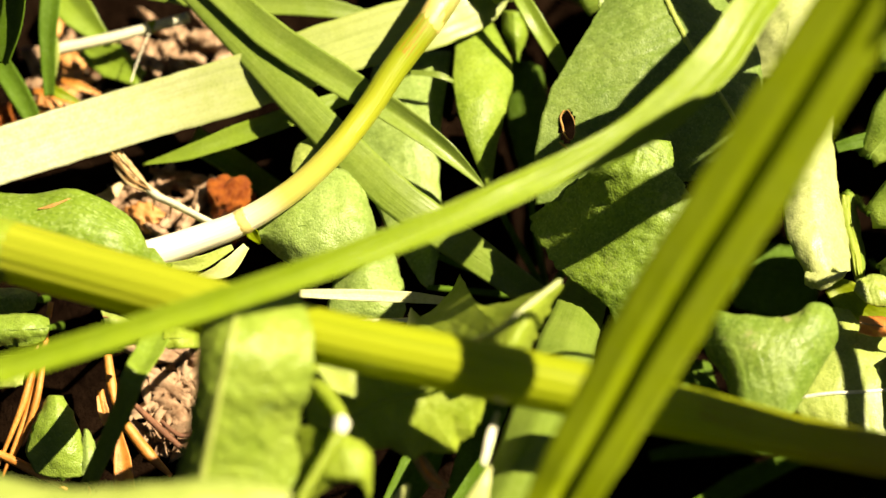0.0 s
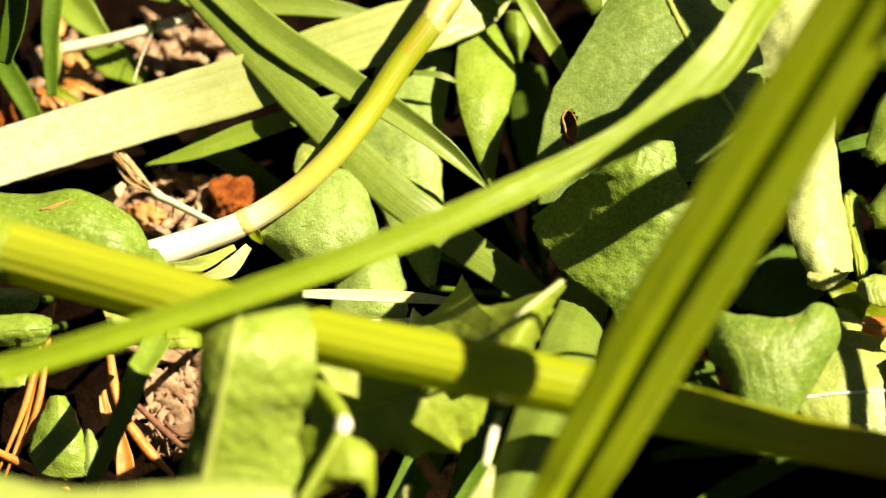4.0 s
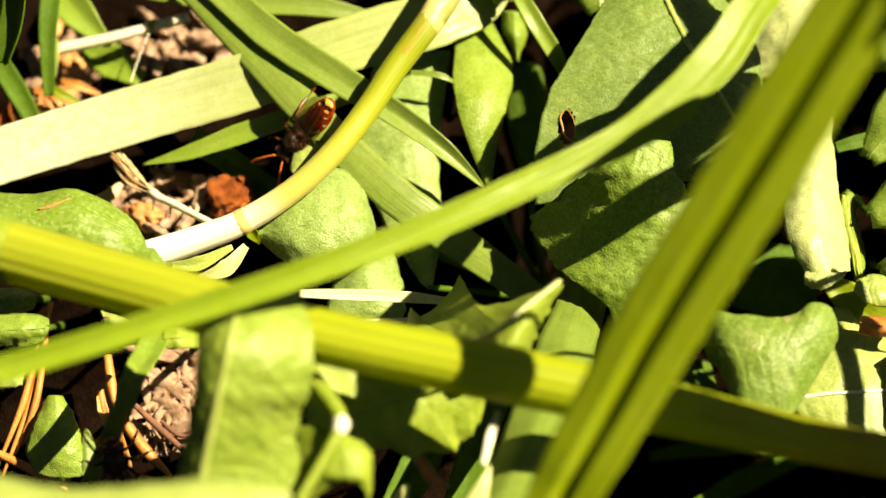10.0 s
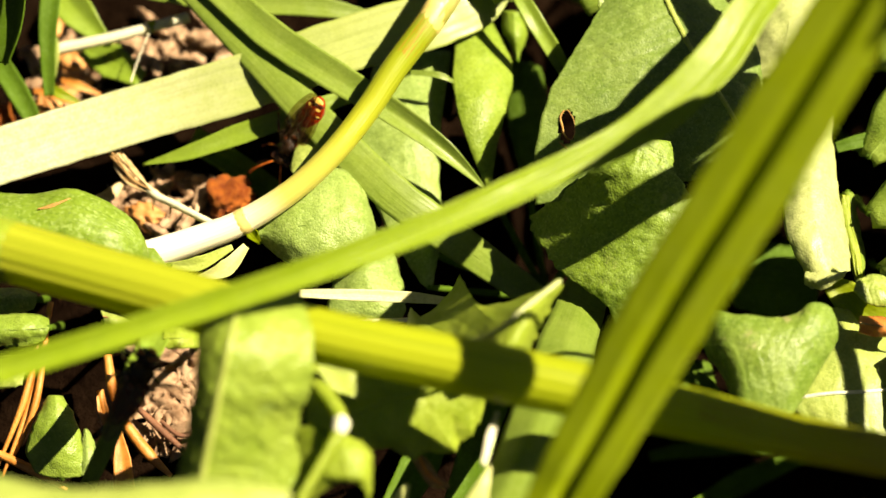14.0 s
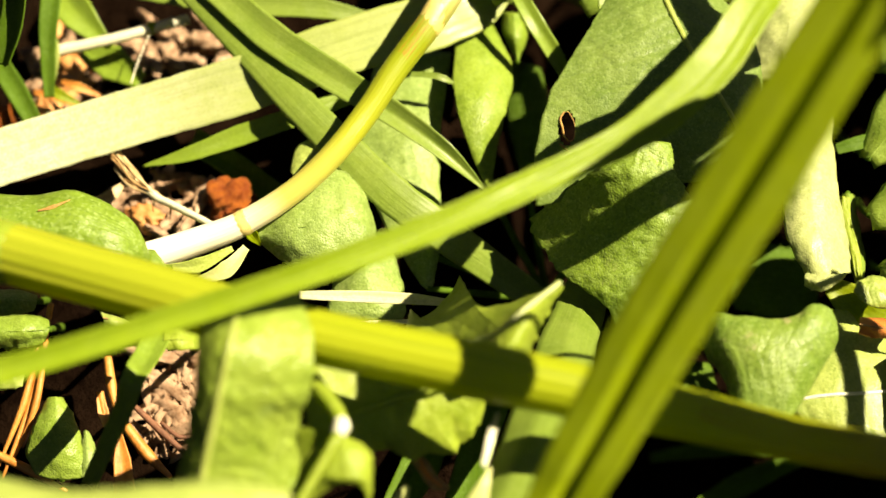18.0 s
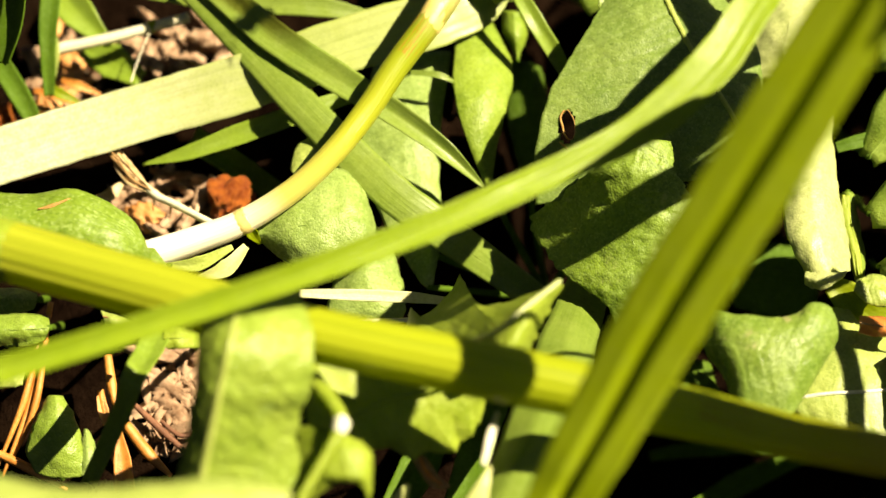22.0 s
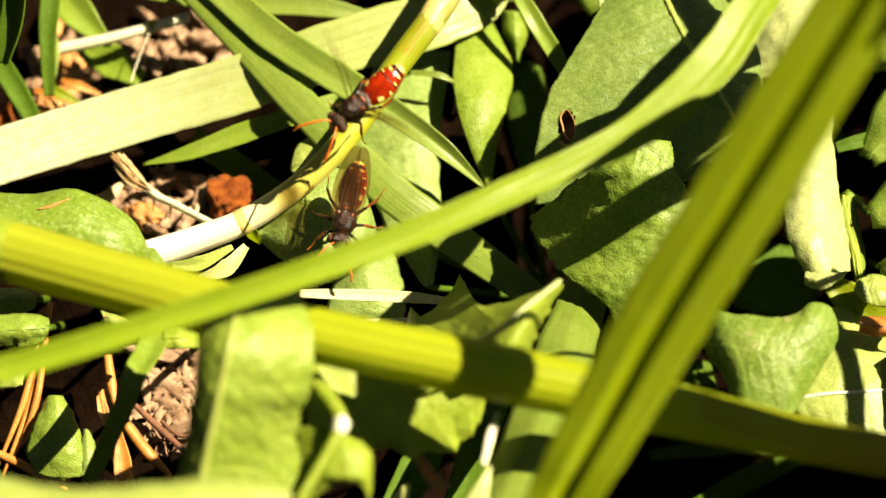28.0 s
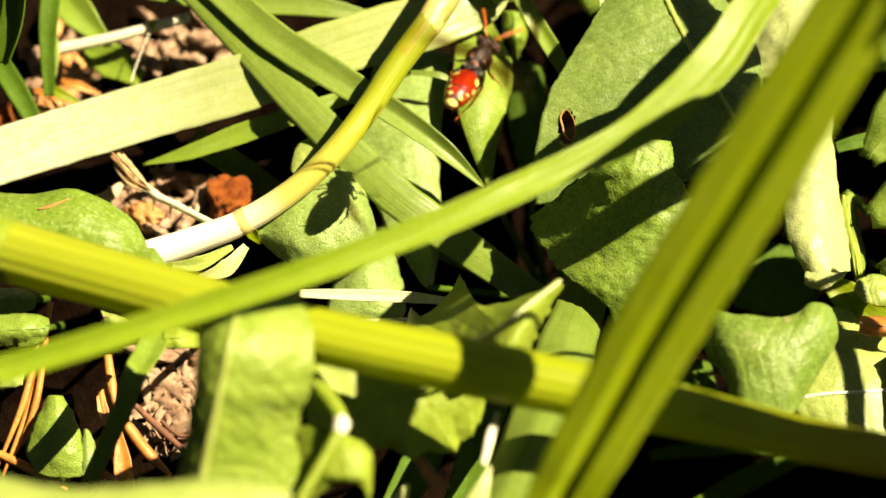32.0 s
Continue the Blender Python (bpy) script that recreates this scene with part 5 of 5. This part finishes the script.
def bee(label, seed):
    b = thing("cuckoo_bee", label, "bee", "bees about the stems")
    legs = []
    part("thorax", egg((0.8, 0, 0.2), (1.5, 1.28, 1.2), 3, rough=0.16), BEE_DARK, b)
    head = part("head", egg((2.75, 0, 0.0), (0.78, 1.18, 0.9), 3, rough=0.1), BEE_DARK, b)
    for side in (1, -1):
        part("eye", egg((2.85, 0.92 * side, 0.15), (0.45, 0.34, 0.62), 2), BEE_EYE, head, "dark glossy compound eye")
    part("jaws", egg((3.4, 0, -0.42), (0.26, 0.5, 0.22), 2), BEE_ORANGE, head, "rust-red face")
    part("hair", pile(seed), BEE_HAIR, b, "short brown hair")
    part("hair", pile(seed + 50, 130, True), BEE_GREY, b, "silvery grey hair behind the wings")
    part("rear_thorax", egg((-0.35, 0, 0.2), (0.7, 0.95, 0.9), 2, rough=0.1), BEE_DARK, b)
    for side in (1, -1):
        part("shoulder_spot", egg((0.2, 0.72 * side, 1.12), (0.22, 0.2, 0.1), 2), BEE_RUST, b, "rust-red shoulder spot")
    part("scutellum", egg((-0.4, 0, 1.08), (0.2, 0.42, 0.14), 2), BEE_RUST, b, "dark rust-red back plate")
    part("waist", limb([(-0.6, 0, 0.1), (-0.95, 0, 0.0), (-1.3, 0, -0.15)], [0.5, 0.28, 0.5], 12), BEE_DARK, b)
    tail = egg((0, 0, 0), (2.7, 1.36, 1.22), 4, seams=6, taper=0.12)
    for v in tail.verts:
        v.co = TILT @ v.co + Vector((-3.15, 0, 0.15))
    tail = part("abdomen", tail, BEE_RED, b, "glossy red banded abdomen")
    for side in (1, -1):
        part("spot", patch(0.42, 1.0 * side, (0.15, 0.27)), BEE_YELLOW, tail, "yellow side spot")
        part("spot", patch(-0.02, 1.15 * side, (0.08, 0.2)), BEE_YELLOW, tail, "small yellow side spot")
        part("spot", patch(-0.37, 0.85 * side, (0.07, 0.22)), BEE_YELLOW, tail, "small yellow spot")
        part("spot", patch(-0.6, 0.6 * side, (0.055, 0.3)), BEE_YELLOW, tail, "yellow spot near the tip")
    part("band", patch(-0.26, 0.0, (0.035, 1.5)), BEE_DARK, tail, "thin black band")
    part("band", patch(-0.47, 0.0, (0.06, 1.6)), BEE_DARK, tail, "thin black band")
    part("band", patch(-0.73, 0.0, (0.075, 1.6)), BEE_DARK, tail, "black band before the tip")
    part("band", patch(-0.88, 0.0, (0.09, 1.2)), BEE_YELLOW, tail, "pale yellow tip")
    part("band", patch(0.86, 0.0, (0.12, 1.7)), BEE_DARK, tail, "black base of the abdomen")
    for side in (1, -1):
        part("antenna", limb([(3.2, 0.3 * side, 0.35), (3.7, 0.75 * side, 0.75), (4.7, 1.35 * side, 0.75), (5.9, 2.0 * side, 0.25), (6.6, 2.2 * side, -0.35)], [0.09, 0.08, 0.12, 0.14, 0.1]), BEE_ORANGE, b, "orange antenna")
        for a, q, c, d, e in (((1.7, 0.6, -0.5), (2.3, 1.7, -0.2), (2.9, 2.4, -1.2), (3.5, 2.8, -1.8), (4.0, 3.1, -1.9)),
                              ((0.8, 0.7, -0.7), (0.6, 2.0, -0.1), (0.2, 2.9, -1.3), (-0.1, 3.4, -1.9), (-0.4, 3.8, -2.0)),
                              ((-0.2, 0.7, -0.6), (-1.2, 1.9, 0.3), (-2.6, 2.6, -0.9), (-3.6, 2.8, -1.7), (-4.5, 3.0, -2.0))):
            a, q, c, d, e = (Vector((v[0], v[1] * side, v[2])) for v in (a, q, c, d, e))
            leg = part("leg", limb([a, a.lerp(q, 0.5) + Vector((0, 0, 0.1)), q], [0.15, 0.2, 0.14], 14), BEE_DARK, b, "dark leg with a rust-red shin")
            part("shin", limb([q, q.lerp(c, 0.5), c, c.lerp(d, 0.4)], [0.13, 0.17, 0.15, 0.08], 16), BEE_LEG, leg)
            legs.append((leg, side, a.copy(), len(legs) % 3))
            part("foot", limb([c.lerp(d, 0.4), d, d.lerp(e, 0.5), e], [0.07, 0.06, 0.07, 0.04], 14), BEE_LEG, leg)
    wings = []
    for side in (1, -1):
        for length, width, lag, root in ((7.5, 2.0, 0.0, 0.75), (5.2, 1.4, 0.02, 0.15)):
            sheet_ = wing_sheet(length, width, lag)
            if side < 0:
                for v in sheet_.verts:
                    v.co.y = -v.co.y
                bmesh.ops.reverse_faces(sheet_, faces=sheet_.faces)
            w = part("wing", sheet_, BEE_WING, b, "smoky translucent wing")
            span = [part("vein", rod([(-0.1, 0, 0.03), (-length * 0.5, side * width * 0.1, 0.12), (-length * 0.93, side * width * 0.05, 0.05)], [0.05, 0.03, 0.015], 14, 6), BEE_HAIR, w)]
            for bend in (0.28, -0.2):
                span.append(part("vein", rod([(-length * 0.2, side * width * bend * 0.3, 0.06), (-length * 0.5, side * width * bend, 0.13), (-length * 0.85, side * width * bend * 1.3, 0.06)], [0.014, 0.013, 0.008], 14, 6), BEE_HAIR, w))
            wings.append((w, side, root, length))
    return b, wings, legs


def facing(tail, head, lean=0.0):
    """The pose of a bee whose abdomen's middle and head lie at these points, its back turned to the sky and a little to the south."""
    a, h = Vector(tail), Vector(head)
    x = (h - a).normalized()
    up = Vector((0.0, -0.35, 0.94))
    z = (up - x * up.dot(x)).normalized()
    y = z.cross(x)
    m = Matrix((x, y, z)).transposed().to_4x4() @ Matrix.Rotation(radians(lean), 4, "X")
    m.translation = (a + x * 3.1) * MM
    return m


def wing_pose(side, root, spread, chord, lift):
    """A wing's pose on the bee: how far it stands out, how far its chord is turned and how far its tip is lifted."""
    return Matrix.Translation((root * MM, side * 0.75 * MM, 0.98 * MM)) @ Euler((side * radians(chord), radians(lift), side * radians(-spread))).to_matrix().to_4x4()


def folded(side, root):
    return wing_pose(side, root, -8 + 5 * root, 4, 15)


bee_a, wings_a, legs_a = bee("red and black cuckoo bee with yellow spots", 21)
bee_b, wings_b, legs_b = bee("red and black cuckoo bee with smoky wings", 22)


def beat(wings, flights, held={}):
    """Key the wings: folded back at rest, spread and beating in flight (start, end); held gives the time until which they stay up after a flight."""
    for w, side, root, length in wings:
        rows = [(0.0, folded(side, root))]
        for start, end in flights:
            if start > 0.2:
                rows.append((start - 0.1, rows[-1][1]))
            for k in range(round(max(start, 0.1) * FPS), round(end * FPS)):
                stroke = (0, 1, 0, -1)[k % 4]
                rows.append((k / FPS, wing_pose(side, root, 68 - 5 * stroke, 89 - 12 * stroke, 18 + 42 * stroke)))
            if end < 31.9:
                rows.append((end + 0.07, wing_pose(side, root, 34, 80, 48) if end in held else folded(side, root)))
                if end in held:
                    rows += [(held[end] - 0.4, rows[-1][1]), (held[end], folded(side, root))]
        rows.append((32.0, wing_pose(side, root, 66, 90, 20) if flights[-1][1] > 31.9 else folded(side, root)))
        walk(w, rows)


def tuck(legs, flights):
    """Key the legs: set out at rest, drawn back beneath the body in flight."""
    for leg, side, hip, pair in legs:
        back, dip = ((84, 50), (54, 42), (22, 18))[pair]
        hip = Matrix.Translation(hip * MM)
        drawn = hip @ Matrix.Rotation(radians(side * back), 4, "Z") @ Matrix.Rotation(radians(-side * dip), 4, "X") @ hip.inverted()
        rest = Matrix.Identity(4)
        rows = [(0.0, drawn if flights[0][0] == 0.0 else rest)]
        for start, end in flights:
            if start > 0.0:
                rows += [(start - 0.1, rest), (start + 0.15, drawn)]
            if end < 31.9:
                rows += [(end - 0.15, drawn), (end + 0.1, rest)]
        rows.append((32.0, rows[-1][1]))
        walk(leg, rows)


def motions():
    walk(bee_a, [
        (0.0, facing((-21.9, 7.5, 10.0), (-27.8, 7.0, 6.0))), (0.1, facing((-20.0, 4.1, 26.0), (-24.6, 2.7, 24.0))), (0.2, facing((-20.0, 4.8, 33.0), (-24.1, 2.2, 31.0))), (0.3, facing((-20.1, 4.6, 33.0), (-24.3, 3.3, 31.0))),
        (0.4, facing((-18.4, 4.2, 33.0), (-23.7, 0.6, 31.0))), (0.5, facing((-18.6, 3.2, 32.0), (-25.0, 2.2, 31.0))), (0.6, facing((-21.9, 8.0, 32.0), (-29.3, 8.9, 31.0))), (0.7, facing((-23.2, 16.1, 32.0), (-31.0, 16.2, 31.0))),
        (0.8, facing((-25.4, 19.9, 31.0), (-32.5, 19.6, 30.0))), (0.9, facing((-24.8, 20.2, 31.0), (-31.3, 19.6, 30.0))), (1.0, facing((-26.6, 17.0, 30.0), (-33.7, 16.4, 29.0))), (1.1, facing((-27.6, 18.0, 31.0), (-34.7, 18.6, 30.0))),
        (1.3, facing((-35.0, 25.0, 40.0), (-42.2, 25.0, 40.0))), (3.5, facing((-73.6, 45.8, 60.0), (-80.5, 45.8, 60.0))), (5.3, facing((-4.7, 23.4, 34.0), (-11.3, 22.2, 32.0))),
        (5.5, facing((-8.6, 16.5, 30.0), (-15.1, 15.8, 28.0))), (5.6, facing((-9.6, 16.5, 29.0), (-16.1, 14.3, 27.0))), (5.7, facing((-9.9, 16.4, 29.0), (-16.4, 14.9, 27.0))), (5.8, facing((-9.2, 15.7, 27.0), (-15.1, 13.6, 25.0))),
        (6.0, facing((-8.9, 14.6, 24.0), (-15.6, 12.8, 22.0))), (6.6, facing((-9.2, 14.4, 24.0), (-16.0, 12.4, 22.0))), (7.0, facing((-9.6, 14.4, 24.0), (-16.6, 13.1, 21.0))), (7.4, facing((-11.0, 13.5, 22.5), (-16.2, 11.0, 20.5))),
        (8.2, facing((-11.7, 13.5, 22.0), (-16.6, 12.4, 20.0))), (9.0, facing((-11.9, 13.5, 22.0), (-16.8, 12.6, 19.5))), (9.8, facing((-13.0, 17.2, 16.5), (-18.1, 14.5, 11.5))), (10.4, facing((-13.4, 17.8, 15.5), (-18.2, 14.9, 10.5))),
        (11.0, facing((-13.5, 18.4, 15.5), (-18.5, 15.1, 10.5))), (12.0, facing((-14.7, 18.2, 14.5), (-18.7, 15.1, 9.5))), (13.0, facing((-14.6, 17.9, 14.5), (-18.6, 14.8, 9.5))), (14.0, facing((-14.2, 18.5, 14.5), (-18.2, 15.1, 9.5))),
        (14.5, facing((-14.3, 19.2, 14.5), (-18.2, 15.4, 9.5))), (15.2, facing((-13.5, 18.3, 15.5), (-18.2, 17.1, 9.5))), (16.0, facing((-8.2, 14.6, 26.0), (-15.2, 13.9, 25.0))),
        (16.5, facing((-3.4, 13.8, 33.0), (-10.3, 13.1, 32.0))), (16.6, facing((-4.5, 13.5, 33.0), (-12.2, 13.5, 32.0))), (16.7, facing((-6.0, 14.7, 33.0), (-13.6, 14.3, 32.0))), (16.8, facing((-9.9, 13.9, 32.0), (-17.3, 14.6, 31.0))),
        (16.9, facing((-13.7, 13.9, 32.0), (-21.2, 14.9, 31.0))), (17.0, facing((-19.0, 14.3, 32.0), (-26.1, 16.2, 31.0))), (17.1, facing((-19.4, 14.3, 32.0), (-26.8, 16.6, 31.0))), (17.2, facing((-20.2, 14.9, 32.0), (-27.7, 18.7, 31.0))),
        (17.4, facing((-22.9, 20.6, 34.0), (-30.2, 23.4, 34.0))), (17.7, facing((-32.9, 32.9, 40.0), (-40.4, 34.4, 40.0))), (18.6, facing((-40.8, 38.3, 60.0), (-48.1, 38.3, 60.0))), (19.2, facing((-9.9, 32.5, 50.0), (-17.4, 32.5, 50.0))), (19.6, facing((0.8, 15.5, 44.0), (-6.6, 16.9, 44.0))),
        (19.8, facing((-1.3, 12.9, 40.0), (-8.5, 15.1, 39.0))), (19.9, facing((-1.6, 11.8, 39.0), (-8.9, 14.8, 38.0))), (20.0, facing((-1.7, 13.0, 40.0), (-9.3, 15.4, 39.0))), (20.1, facing((-2.6, 13.0, 40.0), (-9.7, 15.7, 39.0))),
        (20.2, facing((-3.6, 12.8, 40.0), (-11.0, 15.0, 39.0))), (20.4, facing((-7.7, 21.6, 44.0), (-15.4, 24.4, 44.0))), (20.9, facing((-55.3, 31.2, 60.0), (-62.2, 29.8, 60.0))), (22.5, facing((-80.9, 49.1, 70.0), (-87.7, 47.6, 70.0))), (24.2, facing((-10.2, 37.8, 46.0), (-16.8, 34.8, 46.0))),
        (24.8, facing((0.9, 21.9, 36.0), (-5.2, 19.4, 36.0))), (25.1, facing((0.1, 20.1, 36.0), (-6.9, 19.1, 36.0))), (25.3, facing((-4.7, 19.6, 34.0), (-12.0, 19.1, 33.0))), (25.5, facing((-5.3, 20.1, 33.0), (-12.6, 18.8, 32.0))),
        (26.5, facing((-12.6, 19.3, 32.0), (-18.8, 17.3, 31.0))), (27.5, facing((-10.2, 14.5, 31.0), (-15.2, 11.6, 29.0))), (27.6, facing((-9.2, 13.6, 31.0), (-14.1, 10.4, 29.0))), (27.8, facing((-7.6, 13.5, 30.0), (-12.8, 9.3, 28.0))),
        (28.0, facing((-6.0, 12.4, 29.0), (-11.4, 7.7, 28.0))), (28.2, facing((-4.3, 9.2, 29.0), (-10.1, 6.0, 28.0))), (28.4, facing((-2.4, 6.9, 28.0), (-8.8, 4.0, 27.0))), (28.6, facing((-0.5, 6.9, 28.0), (-7.6, 3.5, 27.0))),
        (28.8, facing((0.2, 7.2, 28.0), (-5.5, 3.5, 27.0))), (29.0, facing((2.5, 5.7, 28.0), (-3.6, 2.8, 27.0))), (29.2, facing((1.8, 5.5, 28.0), (-4.5, 3.2, 27.0))), (29.4, facing((2.0, 9.0, 31.0), (-4.2, 6.8, 30.0))),
        (29.6, facing((4.5, 6.9, 31.0), (-2.3, 5.4, 30.0))), (29.8, facing((4.5, 7.5, 31.0), (-2.4, 6.5, 30.0))), (30.0, facing((4.2, 10.8, 32.0), (-3.1, 8.1, 31.0))), (30.2, facing((5.1, 11.2, 32.0), (-1.9, 10.4, 31.0))),
        (30.4, facing((4.0, 12.5, 32.0), (-3.1, 12.1, 31.0))), (30.6, facing((3.8, 14.1, 33.0), (-3.6, 13.6, 32.0))), (30.8, facing((2.6, 16.9, 31.5), (-4.6, 16.6, 30.5))), (31.0, facing((2.0, 19.8, 31.5), (-5.3, 19.6, 30.5))),
        (31.1, facing((7.7, 16.1, 32.0), (0.6, 14.9, 31.0))), (31.2, facing((12.9, 9.8, 34.0), (5.7, 8.7, 33.0))), (31.3, facing((13.0, 9.6, 34.0), (5.8, 9.2, 33.0))), (31.5, facing((13.3, 10.1, 34.0), (6.1, 10.1, 33.0))),
        (31.6, facing((15.9, 12.9, 36.0), (8.8, 13.9, 35.0))), (31.7, facing((22.7, 20.8, 40.0), (15.4, 21.4, 40.0))), (32.0, facing((38.6, 33.9, 50.0), (31.7, 35.4, 50.0)))])
    beat(wings_a, [(0.0, 1.3), (5.2, 5.9), (15.4, 17.6), (19.6, 20.4), (24.8, 32.0)], held={5.9: 9.7})
    tuck(legs_a, [(0.0, 1.5), (5.2, 6.0), (15.4, 32.0)])
    walk(bee_b, [
        (0.0, facing((-30.7, -28.4, 4.0), (-33.2, -26.0, 4.0))), (7.5, facing((-30.8, -27.2, 4.0), (-33.4, -24.2, 4.0))), (8.6, facing((-29.0, -25.3, 10.5), (-32.7, -23.1, 13.1))), (9.0, facing((-29.3, -24.2, 12.6), (-34.1, -21.9, 15.1))), (9.6, facing((-29.6, -24.3, 12.3), (-33.6, -21.4, 16.6))),
        (10.0, facing((-31.1, -23.9, 12.2), (-31.9, -20.9, 19.3))), (10.4, facing((-31.4, -22.7, 14.9), (-31.1, -19.6, 23.0))), (10.8, facing((-31.9, -22.7, 14.8), (-30.7, -19.5, 23.6))), (11.4, facing((-32.0, -22.2, 15.8), (-29.9, -19.3, 24.8))),
        (12.0, facing((-32.0, -22.0, 16.5), (-29.3, -19.2, 25.4))), (12.6, facing((-31.0, -21.1, 19.2), (-28.3, -18.5, 28.4))), (13.0, facing((-31.0, -20.4, 20.9), (-27.5, -18.3, 29.7))), (13.4, facing((-30.6, -20.1, 22.3), (-27.2, -18.1, 30.5))),
        (13.7, facing((-29.9, -19.8, 23.4), (-26.7, -18.1, 31.0))), (14.0, facing((-29.2, -19.7, 24.3), (-26.2, -17.6, 31.0))), (14.2, facing((-29.6, -19.5, 24.5), (-26.8, -16.9, 31.0))), (14.35, facing((-30.1, -17.1, 28.0), (-31.5, -10.6, 28.0))),
        (14.5, facing((-31.5, -13.1, 28.0), (-36.9, -9.4, 28.0))), (14.8, facing((-38.0, -3.7, 34.0), (-44.2, -1.3, 36.0))), (15.3, facing((-49.2, 7.0, 50.0), (-56.1, 9.5, 50.0))), (18.0, facing((-82.4, 34.4, 70.0), (-88.2, 41.6, 70.0))),
        (21.0, facing((-70.7, 49.1, 70.0), (-74.2, 41.6, 70.0))), (21.7, facing((-15.6, 41.3, 50.0), (-20.8, 36.1, 50.0))), (22.05, facing((-1.4, 32.0, 36.0), (-6.5, 27.7, 35.0))), (22.2, facing((-4.5, 23.2, 32.0), (-9.7, 19.5, 31.0))), (22.3, facing((-4.3, 19.3, 31.0), (-10.2, 15.9, 30.0))), (22.4, facing((-6.6, 17.1, 30.0), (-12.8, 14.3, 29.0))),
        (22.5, facing((-6.4, 17.1, 30.0), (-12.8, 14.4, 29.0))), (22.6, facing((-8.3, 16.4, 29.0), (-14.1, 13.1, 28.0))), (22.8, facing((-8.0, 10.1, 26.0), (-14.1, 7.5, 25.0))), (23.0, facing((-7.5, 8.8, 25.0), (-14.4, 5.0, 24.0))),
        (23.2, facing((-6.6, 8.6, 25.0), (-12.9, 6.3, 24.0))), (23.4, facing((-6.8, 2.6, 21.0), (-13.8, 2.1, 20.0))), (23.6, facing((-6.9, 3.2, 20.0), (-13.5, 2.0, 19.0))), (23.9, facing((-7.1, 3.2, 20.0), (-13.1, 2.0, 19.0))),
        (24.2, facing((-7.3, 4.1, 20.0), (-12.8, 2.0, 19.0))), (24.5, facing((-7.7, 4.9, 20.0), (-12.2, 2.0, 19.0))), (25.1, facing((-8.0, 4.9, 20.0), (-12.1, 1.3, 19.0))), (25.5, facing((-8.4, 4.9, 20.0), (-11.6, 1.3, 19.0))),
        (27.5, facing((-9.2, 5.9, 20.0), (-10.5, 0.8, 19.0))), (28.4, facing((-9.1, 6.2, 20.0), (-10.3, 1.1, 19.0))), (29.0, facing((-9.3, 5.9, 20.0), (-10.7, 0.5, 19.0))), (29.4, facing((-10.5, 4.4, 20.0), (-11.6, -0.1, 19.0))),
        (29.8, facing((-10.9, 3.8, 20.0), (-11.6, -1.4, 19.0))), (30.4, facing((-12.5, 3.8, 20.0), (-12.7, -0.8, 19.0))), (30.6, facing((-12.8, 4.1, 20.0), (-12.0, -0.8, 19.0))), (30.7, facing((-14.0, 6.2, 20.0), (-10.8, 1.1, 19.0))),
        (30.8, facing((-14.6, 6.2, 20.0), (-10.7, 1.3, 19.0))), (31.1, facing((-14.9, 5.9, 20.0), (-10.7, 1.3, 19.0))), (31.2, facing((-15.0, 4.9, 21.0), (-9.6, 1.5, 20.0))), (31.3, facing((-14.3, 4.9, 24.0), (-7.3, 4.9, 24.0))),
        (31.4, facing((-9.8, 8.1, 30.0), (-4.0, 10.7, 30.0))), (31.5, facing((-9.6, 8.1, 30.0), (-4.0, 10.5, 30.0))), (31.6, facing((-5.8, 12.7, 33.0), (-0.5, 15.4, 33.0))), (31.7, facing((-1.0, 12.6, 34.0), (4.7, 14.3, 34.0))),
        (31.8, facing((2.0, 8.4, 34.0), (6.9, 12.8, 34.0))), (31.9, facing((1.6, 7.8, 34.0), (6.0, 13.2, 34.0))), (32.0, facing((1.7, 8.4, 34.0), (5.2, 15.4, 34.0)))])
    beat(wings_b, [(14.3, 15.2), (22.0, 24.05), (30.93, 32.0)])
    tuck(legs_b, [(14.4, 23.3), (31.25, 32.0)])


motions()
